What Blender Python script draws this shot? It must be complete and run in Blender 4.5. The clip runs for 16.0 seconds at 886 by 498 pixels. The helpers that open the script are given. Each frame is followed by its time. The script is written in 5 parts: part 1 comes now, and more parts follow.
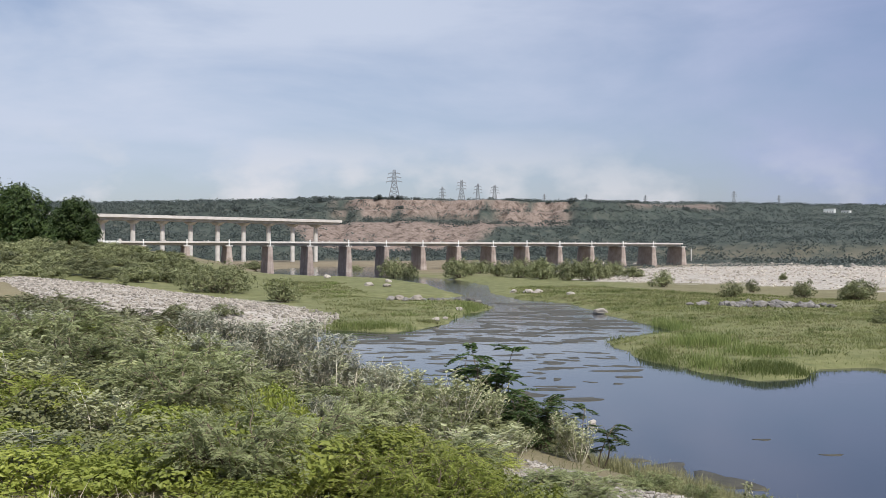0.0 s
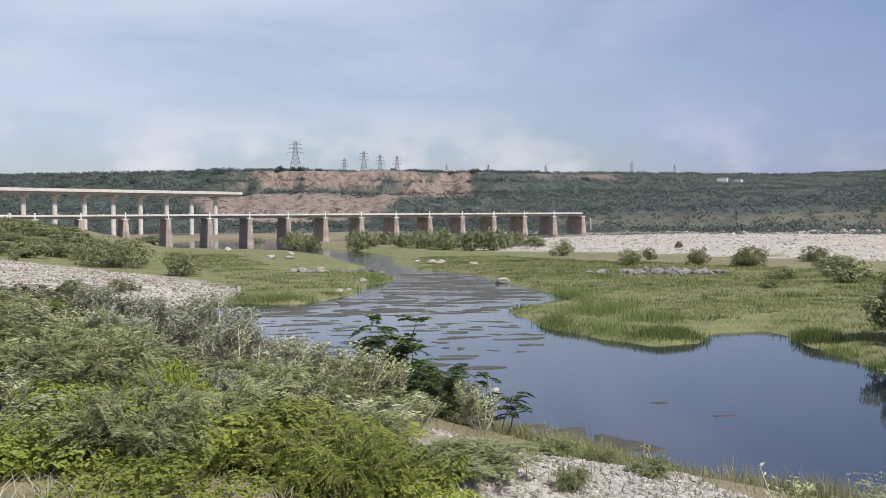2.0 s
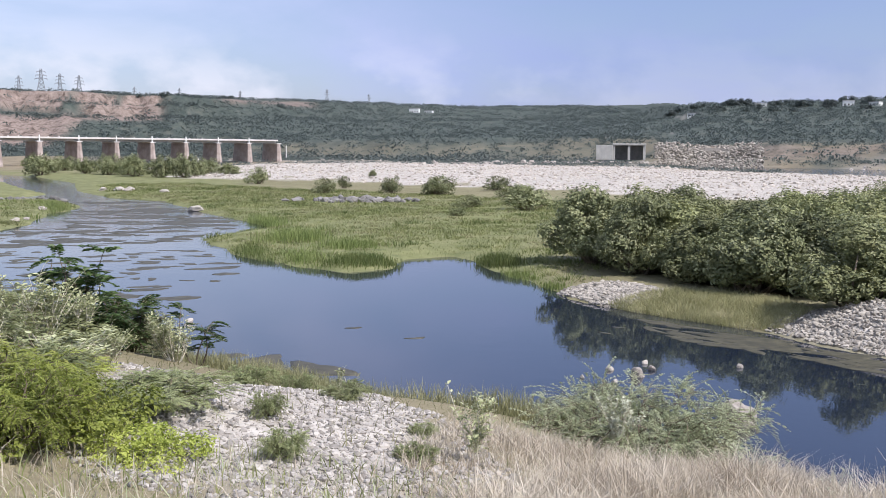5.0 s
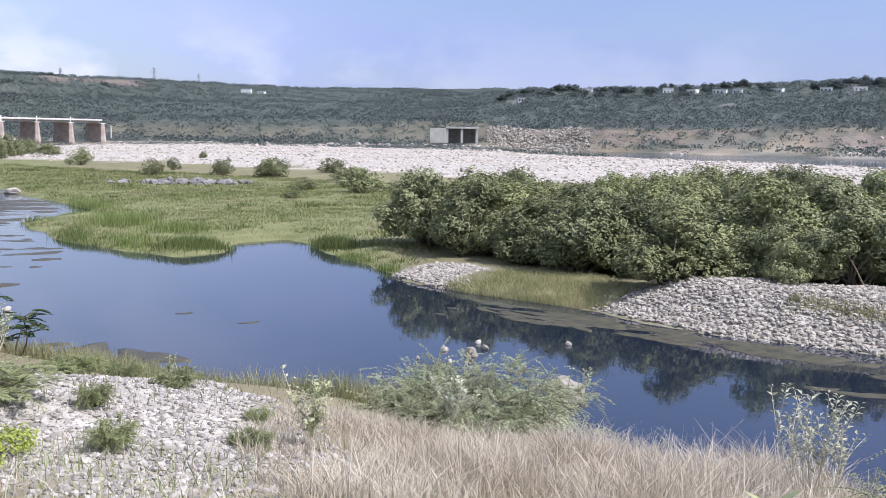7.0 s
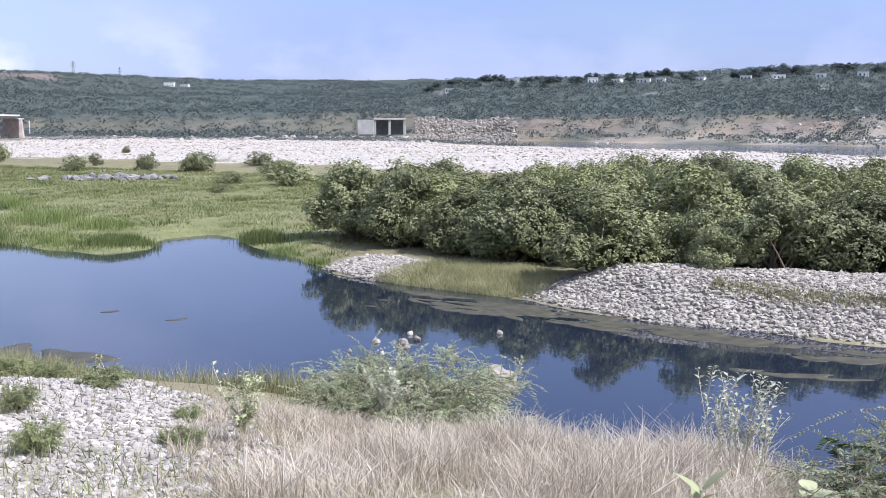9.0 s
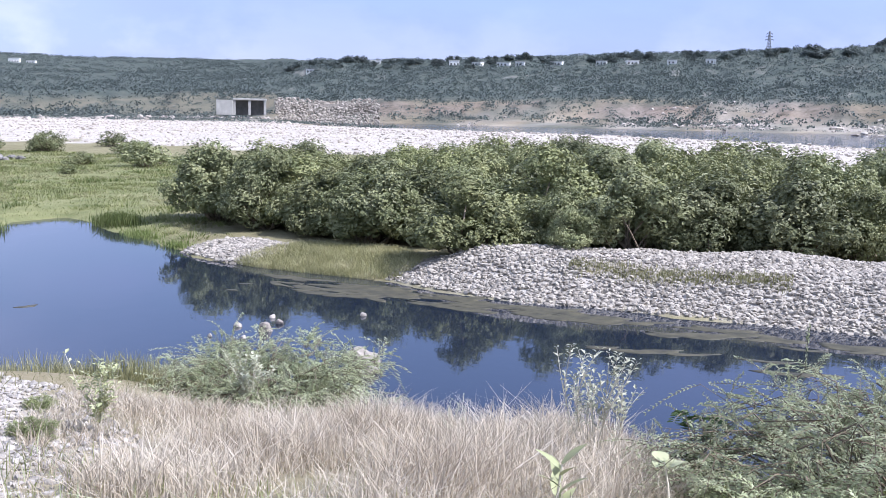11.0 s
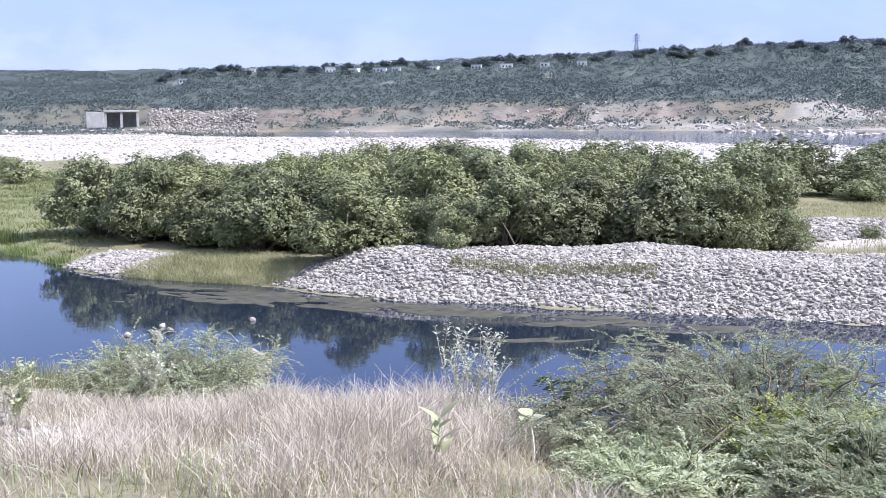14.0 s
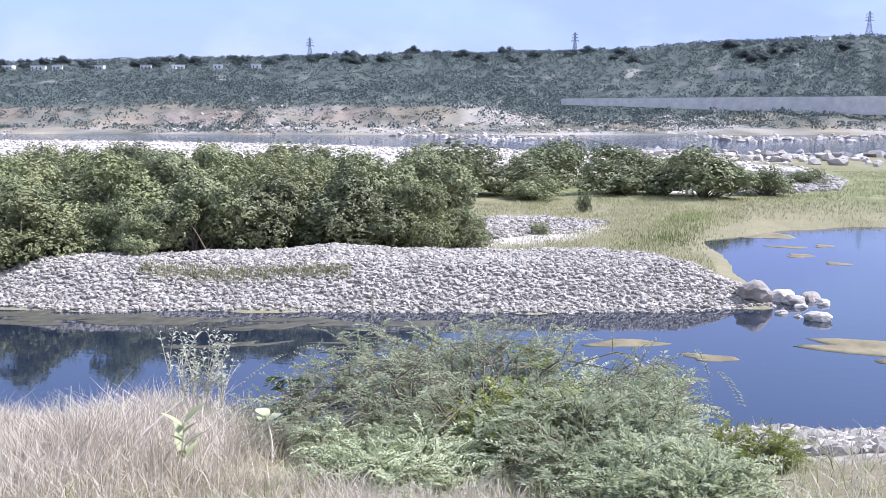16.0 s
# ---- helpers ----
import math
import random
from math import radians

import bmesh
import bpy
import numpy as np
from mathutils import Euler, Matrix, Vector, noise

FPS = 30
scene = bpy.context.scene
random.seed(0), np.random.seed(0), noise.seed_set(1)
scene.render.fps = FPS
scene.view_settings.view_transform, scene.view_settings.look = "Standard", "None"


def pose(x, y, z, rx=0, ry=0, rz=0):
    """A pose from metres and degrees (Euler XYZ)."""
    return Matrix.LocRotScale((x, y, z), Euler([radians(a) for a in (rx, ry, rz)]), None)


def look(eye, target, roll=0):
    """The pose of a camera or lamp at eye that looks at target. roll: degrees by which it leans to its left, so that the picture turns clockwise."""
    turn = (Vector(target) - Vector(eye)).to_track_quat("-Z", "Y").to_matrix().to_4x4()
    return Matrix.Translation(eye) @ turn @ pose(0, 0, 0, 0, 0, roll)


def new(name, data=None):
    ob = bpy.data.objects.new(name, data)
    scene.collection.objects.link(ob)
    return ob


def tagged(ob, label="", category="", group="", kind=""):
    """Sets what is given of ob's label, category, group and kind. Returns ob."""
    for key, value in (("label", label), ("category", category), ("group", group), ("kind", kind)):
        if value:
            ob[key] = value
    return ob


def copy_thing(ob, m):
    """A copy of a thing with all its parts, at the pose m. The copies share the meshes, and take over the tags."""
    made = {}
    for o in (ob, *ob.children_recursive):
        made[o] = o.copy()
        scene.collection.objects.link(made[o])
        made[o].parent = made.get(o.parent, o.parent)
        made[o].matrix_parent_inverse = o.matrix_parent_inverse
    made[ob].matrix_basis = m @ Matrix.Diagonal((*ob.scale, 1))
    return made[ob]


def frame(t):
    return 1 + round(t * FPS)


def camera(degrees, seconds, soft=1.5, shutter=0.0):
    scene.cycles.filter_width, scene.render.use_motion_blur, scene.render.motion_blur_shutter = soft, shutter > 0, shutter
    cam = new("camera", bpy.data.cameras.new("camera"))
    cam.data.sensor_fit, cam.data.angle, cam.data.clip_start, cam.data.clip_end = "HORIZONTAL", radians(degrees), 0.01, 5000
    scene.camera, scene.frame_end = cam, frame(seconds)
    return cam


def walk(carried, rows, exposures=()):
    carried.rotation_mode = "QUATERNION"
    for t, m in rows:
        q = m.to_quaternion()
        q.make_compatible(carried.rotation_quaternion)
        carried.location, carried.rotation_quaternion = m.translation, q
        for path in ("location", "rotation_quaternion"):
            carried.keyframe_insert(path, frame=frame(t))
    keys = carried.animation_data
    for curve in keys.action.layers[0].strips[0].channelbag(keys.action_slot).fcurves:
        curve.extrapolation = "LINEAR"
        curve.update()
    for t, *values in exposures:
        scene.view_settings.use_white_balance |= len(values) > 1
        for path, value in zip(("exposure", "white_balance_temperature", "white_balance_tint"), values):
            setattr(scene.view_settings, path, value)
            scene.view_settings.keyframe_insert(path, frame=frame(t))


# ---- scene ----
cam = camera(46.38, 16.0, soft=0.8)
EYE = 6.0  # eye above the water, which lies at z = 0
ROWS = [
    (0, 0, 0, 0, 90.15, -0, -0),
    (0.5, 0, 0, 0, 89.76, 0.23, -0.57),
    (1, 0, 0, 0, 89.33, 0.63, -0.9),
    (1.5, 0, 0, 0, 88.92, 0.55, -3.29),
    (2, 0, 0, 0, 88.52, 0.53, -5.37),
    (2.5, 0, 0, 0, 87.75, 0.4, -8.26),
    (3, 0, 0, 0, 87.04, 0.2, -11.07),
    (3.5, 0, 0, 0, 86.92, 0.29, -13.67),
    (4, 0, 0, 0, 86.7, 0.33, -16.89),
    (4.5, 0, 0, 0, 85.72, -0.36, -19.01),
    (5, 0, 0, 0, 84.51, -0.38, -22.08),
    (7.5, 0, 0, 0, 83.73, -0.81, -32.39),
    (8, 0, 0, 0, 83.68, -0.48, -33.3),
    (10.5, 0, 0, 0, 82.32, -0.7, -40.17),
    (11, 0, 0, 0, 82.28, -0.85, -42.73),
    (11.5, 0, 0, 0, 82.44, -0.82, -44.92),
    (12, 0, 0, 0, 82.45, -0.29, -46.91),
    (12.5, -0.52, -0.54, 0.03, 82.45, -0.13, -48.32),
    (13, -0.89, -0.91, 0.04, 82.48, 0.04, -48.53),
    (13.5, -0.89, -0.89, 0.06, 82.39, 0.4, -48.73),
    (14, -0.92, -0.91, 0.04, 82.6, 0.56, -49.42),
    (14.5, -1.11, -0.9, 0.01, 83.06, -0.1, -53.84),
    (15, -1.19, -0.78, 0.02, 82.59, -0.52, -59.1),
    (15.5, -1.29, -0.68, 0.02, 82.73, -0.39, -63.31),
    (16, -1.33, -0.58, 0.02, 82.71, -0.03, -67.13),
]
walk(cam, [(t, pose(x, y, EYE + z, rx, ry, rz)) for t, x, y, z, rx, ry, rz in ROWS],
     [(0, -0.1, 6450, 10), (3.0, 0.02, 6350, 12), (5.0, 0.26, 6100, 15), (7.5, 0.42, 5880, 16), (11.0, 0.66, 5680, 17), (12.5, 0.74, 5640, 18), (16.0, 0.82, 5600, 18)])

# ---- daylight ----
SUN_AZ, SUN_EL = 146.0, 50.0  # clockwise from the y axis; to the right of the first view
world = bpy.data.worlds.new("sky")
scene.world = world
world.use_nodes = True
wn, wl = world.node_tree.nodes, world.node_tree.links
wn.clear()


def wnode(kind, **values):
    n = wn.new(kind)
    for k, v in values.items():
        n.inputs[k].default_value = v
    return n


sky = wn.new("ShaderNodeTexSky")
sky.sky_type = "NISHITA"
sky.sun_disc = False
sky.sun_elevation, sky.sun_rotation = radians(SUN_EL), radians(SUN_AZ)
sky.dust_density, sky.air_density, sky.ozone_density = 1.2, 1.0, 1.5
coord = wn.new("ShaderNodeTexCoord")
squash = wn.new("ShaderNodeMapping")
squash.inputs["Scale"].default_value = (1.0, 1.0, 3.2)
wl.new(coord.outputs["Generated"], squash.inputs["Vector"])
cloud = wnode("ShaderNodeTexNoise", Scale=2.2, Detail=7.0, Roughness=0.55, Distortion=0.3)
wl.new(squash.outputs[0], cloud.inputs["Vector"])
cover = wn.new("ShaderNodeValToRGB")
cover.color_ramp.elements[0].position, cover.color_ramp.elements[1].position = 0.42, 0.62
wl.new(cloud.outputs["Fac"], cover.inputs["Fac"])
# small heaped clouds just over the hills
heap_map = wn.new("ShaderNodeMapping")
heap_map.inputs["Scale"].default_value = (1.0, 1.0, 1.7)
wl.new(coord.outputs["Generated"], heap_map.inputs["Vector"])
heap = wnode("ShaderNodeTexNoise", Scale=9.0, Detail=6.0, Roughness=0.5)
wl.new(heap_map.outputs[0], heap.inputs["Vector"])
heap_cover = wn.new("ShaderNodeValToRGB")
heap_cover.color_ramp.elements[0].position, heap_cover.color_ramp.elements[1].position = 0.47, 0.60
wl.new(heap.outputs["Fac"], heap_cover.inputs["Fac"])
sep = wn.new("ShaderNodeSeparateXYZ")
wl.new(coord.outputs["Generated"], sep.inputs[0])
band = wn.new("ShaderNodeValToRGB")
els = band.color_ramp.elements
els[0].position, els[0].color = 0.05, (1, 1, 1, 1)
els[1].position, els[1].color = 0.12, (0, 0, 0, 1)
wl.new(sep.outputs["Z"], band.inputs["Fac"])
# the sky is paler towards -x and covered by a blue-grey rain cloud towards +x
side = wn.new("ShaderNodeMapRange")
side.interpolation_type = "SMOOTHSTEP"
for k, v in zip(("From Min", "From Max", "To Min", "To Max"), (-0.1, 0.62, 0.0, 1.0)):
    side.inputs[k].default_value = v
wl.new(sep.outputs["X"], side.inputs["Value"])


def wmix(fac, a, b, kind="MIX"):
    n = wn.new("ShaderNodeMix")
    n.data_type, n.blend_type = "RGBA", kind
    for sock, v in ((n.inputs[0], fac), (n.inputs[6], a), (n.inputs[7], b)):
        if hasattr(v, "links"):
            wl.new(v, sock)
        else:
            sock.default_value = v
    return n.outputs[2]


def wmath(op, a, b):
    n = wn.new("ShaderNodeMath")
    n.operation = op
    for sock, v in zip(n.inputs, (a, b)):
        if hasattr(v, "links"):
            wl.new(v, sock)
        else:
            sock.default_value = v
    return n.outputs[0]


clear = wmix(1.0, sky.outputs["Color"], (0.102, 0.1, 0.11, 1), "MULTIPLY")
veil = wmix(side.outputs[0], (0.62, 0.69, 0.84, 1), (0.30, 0.365, 0.62, 1))
mixed = wmix(wmath("ADD", wmath("MULTIPLY", cover.outputs["Color"], 0.62), 0.34), clear, veil)
mixed = wmix(wmath("MULTIPLY", wmath("MULTIPLY", wmath("MULTIPLY", heap_cover.outputs["Color"], band.outputs["Color"]), wmath("SUBTRACT", 0.85, wmath("MULTIPLY", side.outputs[0], 0.7))), 1.0), mixed, (0.82, 0.81, 0.85, 1))
shine = wnode("ShaderNodeBackground", Strength=1.0)
wl.new(mixed, shine.inputs["Color"])
wl.new(shine.outputs[0], wn.new("ShaderNodeOutputWorld").inputs["Surface"])

sun = new("sun", bpy.data.lights.new("sun", "SUN"))
sun.data.energy, sun.data.angle, sun.data.color = 5.0, radians(0.6), (1.0, 0.95, 0.87)
sa, se = radians(SUN_AZ), radians(SUN_EL)
sun.matrix_world = look((60 * math.sin(sa), 60 * math.cos(sa), 80), (60 * math.sin(sa) - math.sin(sa) * math.cos(se), 60 * math.cos(sa) - math.cos(sa) * math.cos(se), 80 - math.sin(se)))

# ---- materials ----


def material(name):
    m = bpy.data.materials.new(name)
    m.use_nodes = True
    nt = m.node_tree
    return m, nt, nt.nodes["Principled BSDF"]


def node(nt, kind, links=None, **values):
    n = nt.nodes.new(kind)
    for k, v in values.items():
        n.inputs[k.replace("_", " ")].default_value = v
    for k, v in (links or {}).items():
        nt.links.new(v, n.inputs[k])
    return n


def ramp(nt, fac, *stops):
    n = nt.nodes.new("ShaderNodeValToRGB")
    e = n.color_ramp.elements
    while len(e) < len(stops):
        e.new(0.5)
    for el, (p, c) in zip(e, stops):
        el.position, el.color = p, (*c, 1) if len(c) == 3 else c
    nt.links.new(fac, n.inputs["Fac"])
    return n.outputs["Color"]


def mix(nt, fac, a, b, kind="MIX"):
    n = nt.nodes.new("ShaderNodeMix")
    n.data_type, n.blend_type = "RGBA", kind
    for sock, v in ((n.inputs[0], fac), (n.inputs[6], a), (n.inputs[7], b)):
        if hasattr(v, "links"):
            nt.links.new(v, sock)
        else:
            sock.default_value = (*v, 1) if isinstance(v, tuple) and len(v) == 3 else v
    return n.outputs[2]


def bump(nt, height, strength, distance, out):
    n = node(nt, "ShaderNodeBump", {"Height": height}, Strength=strength, Distance=distance)
    nt.links.new(n.outputs[0], out.inputs["Normal"])


def noise_tex(nt, vec, scale, detail=5.0, rough=0.55):
    return node(nt, "ShaderNodeTexNoise", {"Vector": vec}, Scale=scale, Detail=detail, Roughness=rough).outputs["Fac"]


def leafy(name, dark, mid, light, gloss=0.5, through_light=0.25):
    """Foliage: every leaf its own tone, paler young ones, some light let through."""
    m, nt, b = material(name)
    geo = nt.nodes.new("ShaderNodeNewGeometry")
    info = nt.nodes.new("ShaderNodeObjectInfo")
    tone = ramp(nt, geo.outputs["Random Per Island"], (0.0, dark), (0.55, mid), (1.0, light))
    patch = noise_tex(nt, geo.outputs["Position"], 0.9, 3.0)
    tone = mix(nt, 0.6, tone, ramp(nt, patch, (0.3, dark), (0.5, mid), (0.75, light)))
    hsv = node(nt, "ShaderNodeHueSaturation", {"Color": tone})
    mr = node(nt, "ShaderNodeMapRange", {"Value": info.outputs["Random"]}, To_Min=0.68, To_Max=1.25)
    nt.links.new(mr.outputs[0], hsv.inputs["Value"])
    nt.links.new(hsv.outputs[0], b.inputs["Base Color"])
    b.inputs["Roughness"].default_value = gloss
    b.inputs["Specular IOR Level"].default_value = 0.3
    tr = node(nt, "ShaderNodeBsdfTranslucent", {"Color": hsv.outputs[0]})
    mx = node(nt, "ShaderNodeMixShader", {1: b.outputs[0], 2: tr.outputs[0]})
    mx.inputs[0].default_value = through_light
    nt.links.new(mx.outputs[0], nt.nodes["Material Output"].inputs["Surface"])
    return m


def rocky(name, dark, light, scale, rough=0.85, relief=0.02, per_piece=True):
    """Stone: blotches at two sizes, a tone of its own for each piece."""
    m, nt, b = material(name)
    geo = nt.nodes.new("ShaderNodeNewGeometry")
    info = nt.nodes.new("ShaderNodeObjectInfo")
    n1 = noise_tex(nt, geo.outputs["Position"], scale, 6.0)
    n2 = noise_tex(nt, geo.outputs["Position"], scale * 7, 4.0)
    c = ramp(nt, n1, (0.3, dark), (0.7, light))
    c = mix(nt, 0.25, c, ramp(nt, n2, (0.3, dark), (0.7, light)), "OVERLAY")
    if per_piece:
        rnd = node(nt, "ShaderNodeMath", {0: geo.outputs["Random Per Island"], 1: info.outputs["Random"]})
        fr = nt.nodes.new("ShaderNodeMath")
        fr.operation = "FRACT"
        nt.links.new(rnd.outputs[0], fr.inputs[0])
        c = mix(nt, 0.7, c, ramp(nt, fr.outputs[0], (0.0, dark), (0.6, light), (1.0, tuple(min(1.0, v * 1.25) for v in light))))
    nt.links.new(c, b.inputs["Base Color"])
    b.inputs["Roughness"].default_value = rough
    bump(nt, n2, 0.5, relief, b)
    return m


M = {}
M["leaf_shrub"] = leafy("leaf_shrub", (0.07, 0.085, 0.04), (0.205, 0.225, 0.105), (0.42, 0.425, 0.235), 0.5, 0.2)
# far foliage greyed and blued: the haze of distance put into its colour
M["leaf_far_haze"] = leafy("leaf_far_haze", (0.055, 0.073, 0.07), (0.092, 0.114, 0.108), (0.15, 0.17, 0.145))
M["leaf_bright"] = leafy("leaf_bright", (0.15, 0.19, 0.035), (0.35, 0.4, 0.085), (0.56, 0.57, 0.17), 0.5, 0.42)
M["leaf_feather"] = leafy("leaf_feather", (0.28, 0.32, 0.17), (0.44, 0.48, 0.29), (0.62, 0.64, 0.44), 0.5, 0.45)
M["leaf_scrub"] = leafy("leaf_scrub", (0.19, 0.23, 0.095), (0.34, 0.38, 0.175), (0.5, 0.52, 0.3), 0.5, 0.42)
M["leaf_grey"] = leafy("leaf_grey", (0.21, 0.23, 0.11), (0.37, 0.39, 0.21), (0.56, 0.56, 0.38))
M["leaf_dark"] = leafy("leaf_dark", (0.03, 0.055, 0.018), (0.06, 0.1, 0.03), (0.13, 0.18, 0.05))
M["leaf_white"] = leafy("leaf_white", (0.22, 0.24, 0.16), (0.36, 0.37, 0.27), (0.54, 0.53, 0.42))
M["leaf_lime"] = leafy("leaf_lime", (0.1, 0.115, 0.05), (0.25, 0.27, 0.12), (0.45, 0.45, 0.23), 0.5, 0.2)
M["gravel_near"] = rocky("gravel_near", (0.17, 0.155, 0.135), (0.42, 0.39, 0.35), 3.0)
M["grass_green"] = leafy("grass_green", (0.12, 0.145, 0.05), (0.235, 0.26, 0.1), (0.41, 0.4, 0.2), 0.5, 0.45)
M["grass_pale"] = leafy("grass_pale", (0.17, 0.17, 0.08), (0.31, 0.305, 0.15), (0.52, 0.48, 0.3), 0.5, 0.4)
M["reed"] = leafy("reed", (0.09, 0.13, 0.035), (0.18, 0.225, 0.07), (0.32, 0.345, 0.14), 0.5, 0.42)
M["grass_dry"] = leafy("grass_dry", (0.38, 0.31, 0.22), (0.63, 0.55, 0.43), (0.85, 0.78, 0.65), 0.6, 0.3)
M["twig_pale"] = rocky("twig_pale", (0.42, 0.38, 0.29), (0.68, 0.63, 0.52), 9.0, 0.8, 0.004)
M["bark"] = rocky("bark", (0.06, 0.045, 0.03), (0.2, 0.16, 0.11), 14.0, 0.9, 0.01)
M["cobble"] = rocky("cobble", (0.14, 0.125, 0.105), (0.39, 0.355, 0.305), 2.5)
M["boulder"] = rocky("boulder", (0.2, 0.175, 0.15), (0.45, 0.41, 0.36), 1.6, 0.85, 0.05)
M["boulder_dark"] = rocky("boulder_dark", (0.09, 0.085, 0.08), (0.24, 0.225, 0.21), 1.2, 0.85, 0.05)
M["rubble"] = rocky("rubble", (0.26, 0.23, 0.195), (0.52, 0.47, 0.405), 3.0)
M["masonry"] = rocky("masonry", (0.28, 0.23, 0.205), (0.47, 0.41, 0.37), 0.5, 0.9, 0.06, False)
M["concrete"] = rocky("concrete", (0.34, 0.33, 0.31), (0.5, 0.49, 0.46), 0.35, 0.85, 0.02, False)
# darker concrete that carries the shade inside the sluice bays
M["concrete_shaded"] = rocky("concrete_shaded", (0.2, 0.2, 0.2), (0.36, 0.35, 0.34), 0.5, 0.9, 0.03, False)
M["concrete_pale"] = rocky("concrete_pale", (0.46, 0.44, 0.42), (0.62, 0.6, 0.57), 0.4, 0.85, 0.02, False)
M["whitewash"] = rocky("whitewash", (0.6, 0.6, 0.58), (0.8, 0.8, 0.78), 0.5, 0.8, 0.01, False)
M["steel"] = rocky("steel", (0.2, 0.21, 0.22), (0.34, 0.35, 0.36), 0.8, 0.5, 0.0, False)
M["dark_hole"] = rocky("dark_hole", (0.03, 0.03, 0.03), (0.06, 0.06, 0.06), 1.0, 0.9, 0.0, False)
M["scum"] = rocky("scum", (0.045, 0.042, 0.028), (0.11, 0.10, 0.065), 1.8, 0.6, 0.01, False)

# ---- plan of the valley ----


def smooth(a, b, v):
    t = np.clip((v - a) / (b - a), 0, 1)
    return t * t * (3 - 2 * t)


def signed(poly, x, y):
    """Distance to a closed outline, positive inside."""
    p = np.array(poly, float)
    best = np.full(x.shape, 1e9)
    inside = np.zeros(x.shape, bool)
    for (ax, ay), (bx, by) in zip(p, np.roll(p, -1, 0)):
        dx, dy = bx - ax, by - ay
        t = np.clip(((x - ax) * dx + (y - ay) * dy) / (dx * dx + dy * dy + 1e-9), 0, 1)
        best = np.minimum(best, np.hypot(x - ax - t * dx, y - ay - t * dy))
        hit = (ay > y) != (by > y)
        inside ^= hit & (x < (bx - ax) * (y - ay) / (by - ay + 1e-12) + ax)
    return np.where(inside, best, -best)


def wave(x, y, s, seed=0.0):
    """Cheap smooth unevenness, about -1 to 1, of size s metres."""
    x, y = x / s + seed, y / s - seed * 0.7
    return (np.sin(x * 2.1 + 1.3 * np.sin(y * 1.7 + seed)) + np.sin(y * 2.3 + 1.1 * np.sin(x * 1.3 - seed)) + np.sin(x * 1.1 - y * 1.9 + 2 * seed)) / 3


def rough(x, y, s, seed=0.0):
    return wave(x, y, s, seed) + 0.5 * wave(x, y, s * 0.47, seed + 3.1) + 0.25 * wave(x, y, s * 0.21, seed + 5.7)


# the pool with its upper stream and its side arm
POOL = [(-20, 68), (-14, 74), (-9.7, 79.5), (-3.5, 76.8), (0.3, 85.7), (2.5, 101), (5.5, 108), (4.5, 122), (-2, 122), (-8, 129), (-14, 134),
        (-13, 138), (-6, 134), (0, 133), (3, 140), (0, 160), (-3, 190), (-12, 226), (-30, 250), (-52, 262), (-60, 330), (-50, 420), (-20, 420), (-14, 330),
        (-12, 262), (2, 226), (8, 185), (7, 150), (9.5, 130), (14.7, 120), (15.6, 97), (17, 85.7), (17.7, 76.8), (10.8, 69.5), (11, 58.5), (12.5, 51.7),
        (14.6, 48.3), (17.2, 48.7)]
POOL_ARM = [(19, 52.9), (22.3, 53.3), (21.8, 46.5), (20.9, 40), (20.4, 35), (21.4, 31.5), (22.4, 28.6), (22.9, 25.5), (23.5, 22), (24.9, 19.2), (26.4, 15),
            (28.5, 9.7), (30.3, 5.5), (32.6, 2.6), (36, 3.2), (42, 5), (50, 7.1), (55.8, 4.1), (60, 0), (64, -14), (50, -34), (30, -34)]
NEAR_SHORE = [(26, -14), (21.5, -5), (19.1, -1.1), (17.3, 1.6), (15.3, 7), (12.6, 14), (10.5, 17.4), (8.8, 19.4), (7.8, 20.5), (7.3, 22.2), (6.4, 23.7),
              (4.9, 25.5), (4, 28.3), (3.2, 33.5), (1, 38), (-3, 44), (-8, 52), (-15, 60)]
WATER = POOL + POOL_ARM + NEAR_SHORE
FAR_RIVER = [(262, 352), (203, 285), (180, 183), (184, 140), (182, 100), (168, 50), (160, 0), (160, -70), (430, -70), (345, 60), (305, 170), (276, 262), (268, 330)]
NEAR_SIDE = NEAR_SHORE + [(-22, 66), (-34, 80), (-70, 80), (-90, -60), (30, -60)]
GRAVEL_BAR = [(28, 196), (46, 176), (62, 148), (73, 116), (78, 78), (84, 44), (98, 14), (112, 6), (140, 14), (160, 50), (178, 120), (168, 190), (168, 250),
              (142, 280), (108, 298), (64, 310), (42, 290), (32, 240)]
LEFT_MOUND = [(-8.6, 80), (-14, 72), (-34, 78), (-62, 92), (-66, 118), (-54, 136), (-34, 124), (-20, 112), (-10, 92)]
STONE_BANK = [(22.9, 27.4), (23.0, 25), (23.6, 21.6), (25.1, 18.8), (26.6, 14.6), (28.7, 9.2), (30.6, 5), (32.9, 2.3), (35.5, 3.1), (38.5, 6.5),
              (37.5, 12), (35, 18.5), (31.6, 24.2), (28, 27.6), (25.2, 28.6)]
RIDGE_AZ = [-60, -19, -7, 0, 8, 15, 20, 24.5, 32, 34, 37.5, 44, 50, 56.5, 63, 71, 77, 80, 85, 90, 98, 140]
RIDGE_UP = [0.045, 0.0435, 0.0495, 0.0485, 0.0465, 0.045, 0.0425, 0.041, 0.043, 0.0445, 0.0435, 0.0465, 0.051, 0.0545, 0.0585, 0.0605, 0.0625, 0.066, 0.0685, 0.0705, 0.07, 0.06]
TOP_AZ, TOP_R = [-30, 8, 20, 28, 33, 36, 60, 95], [760, 780, 1200, 1500, 1300, 820, 760, 640]


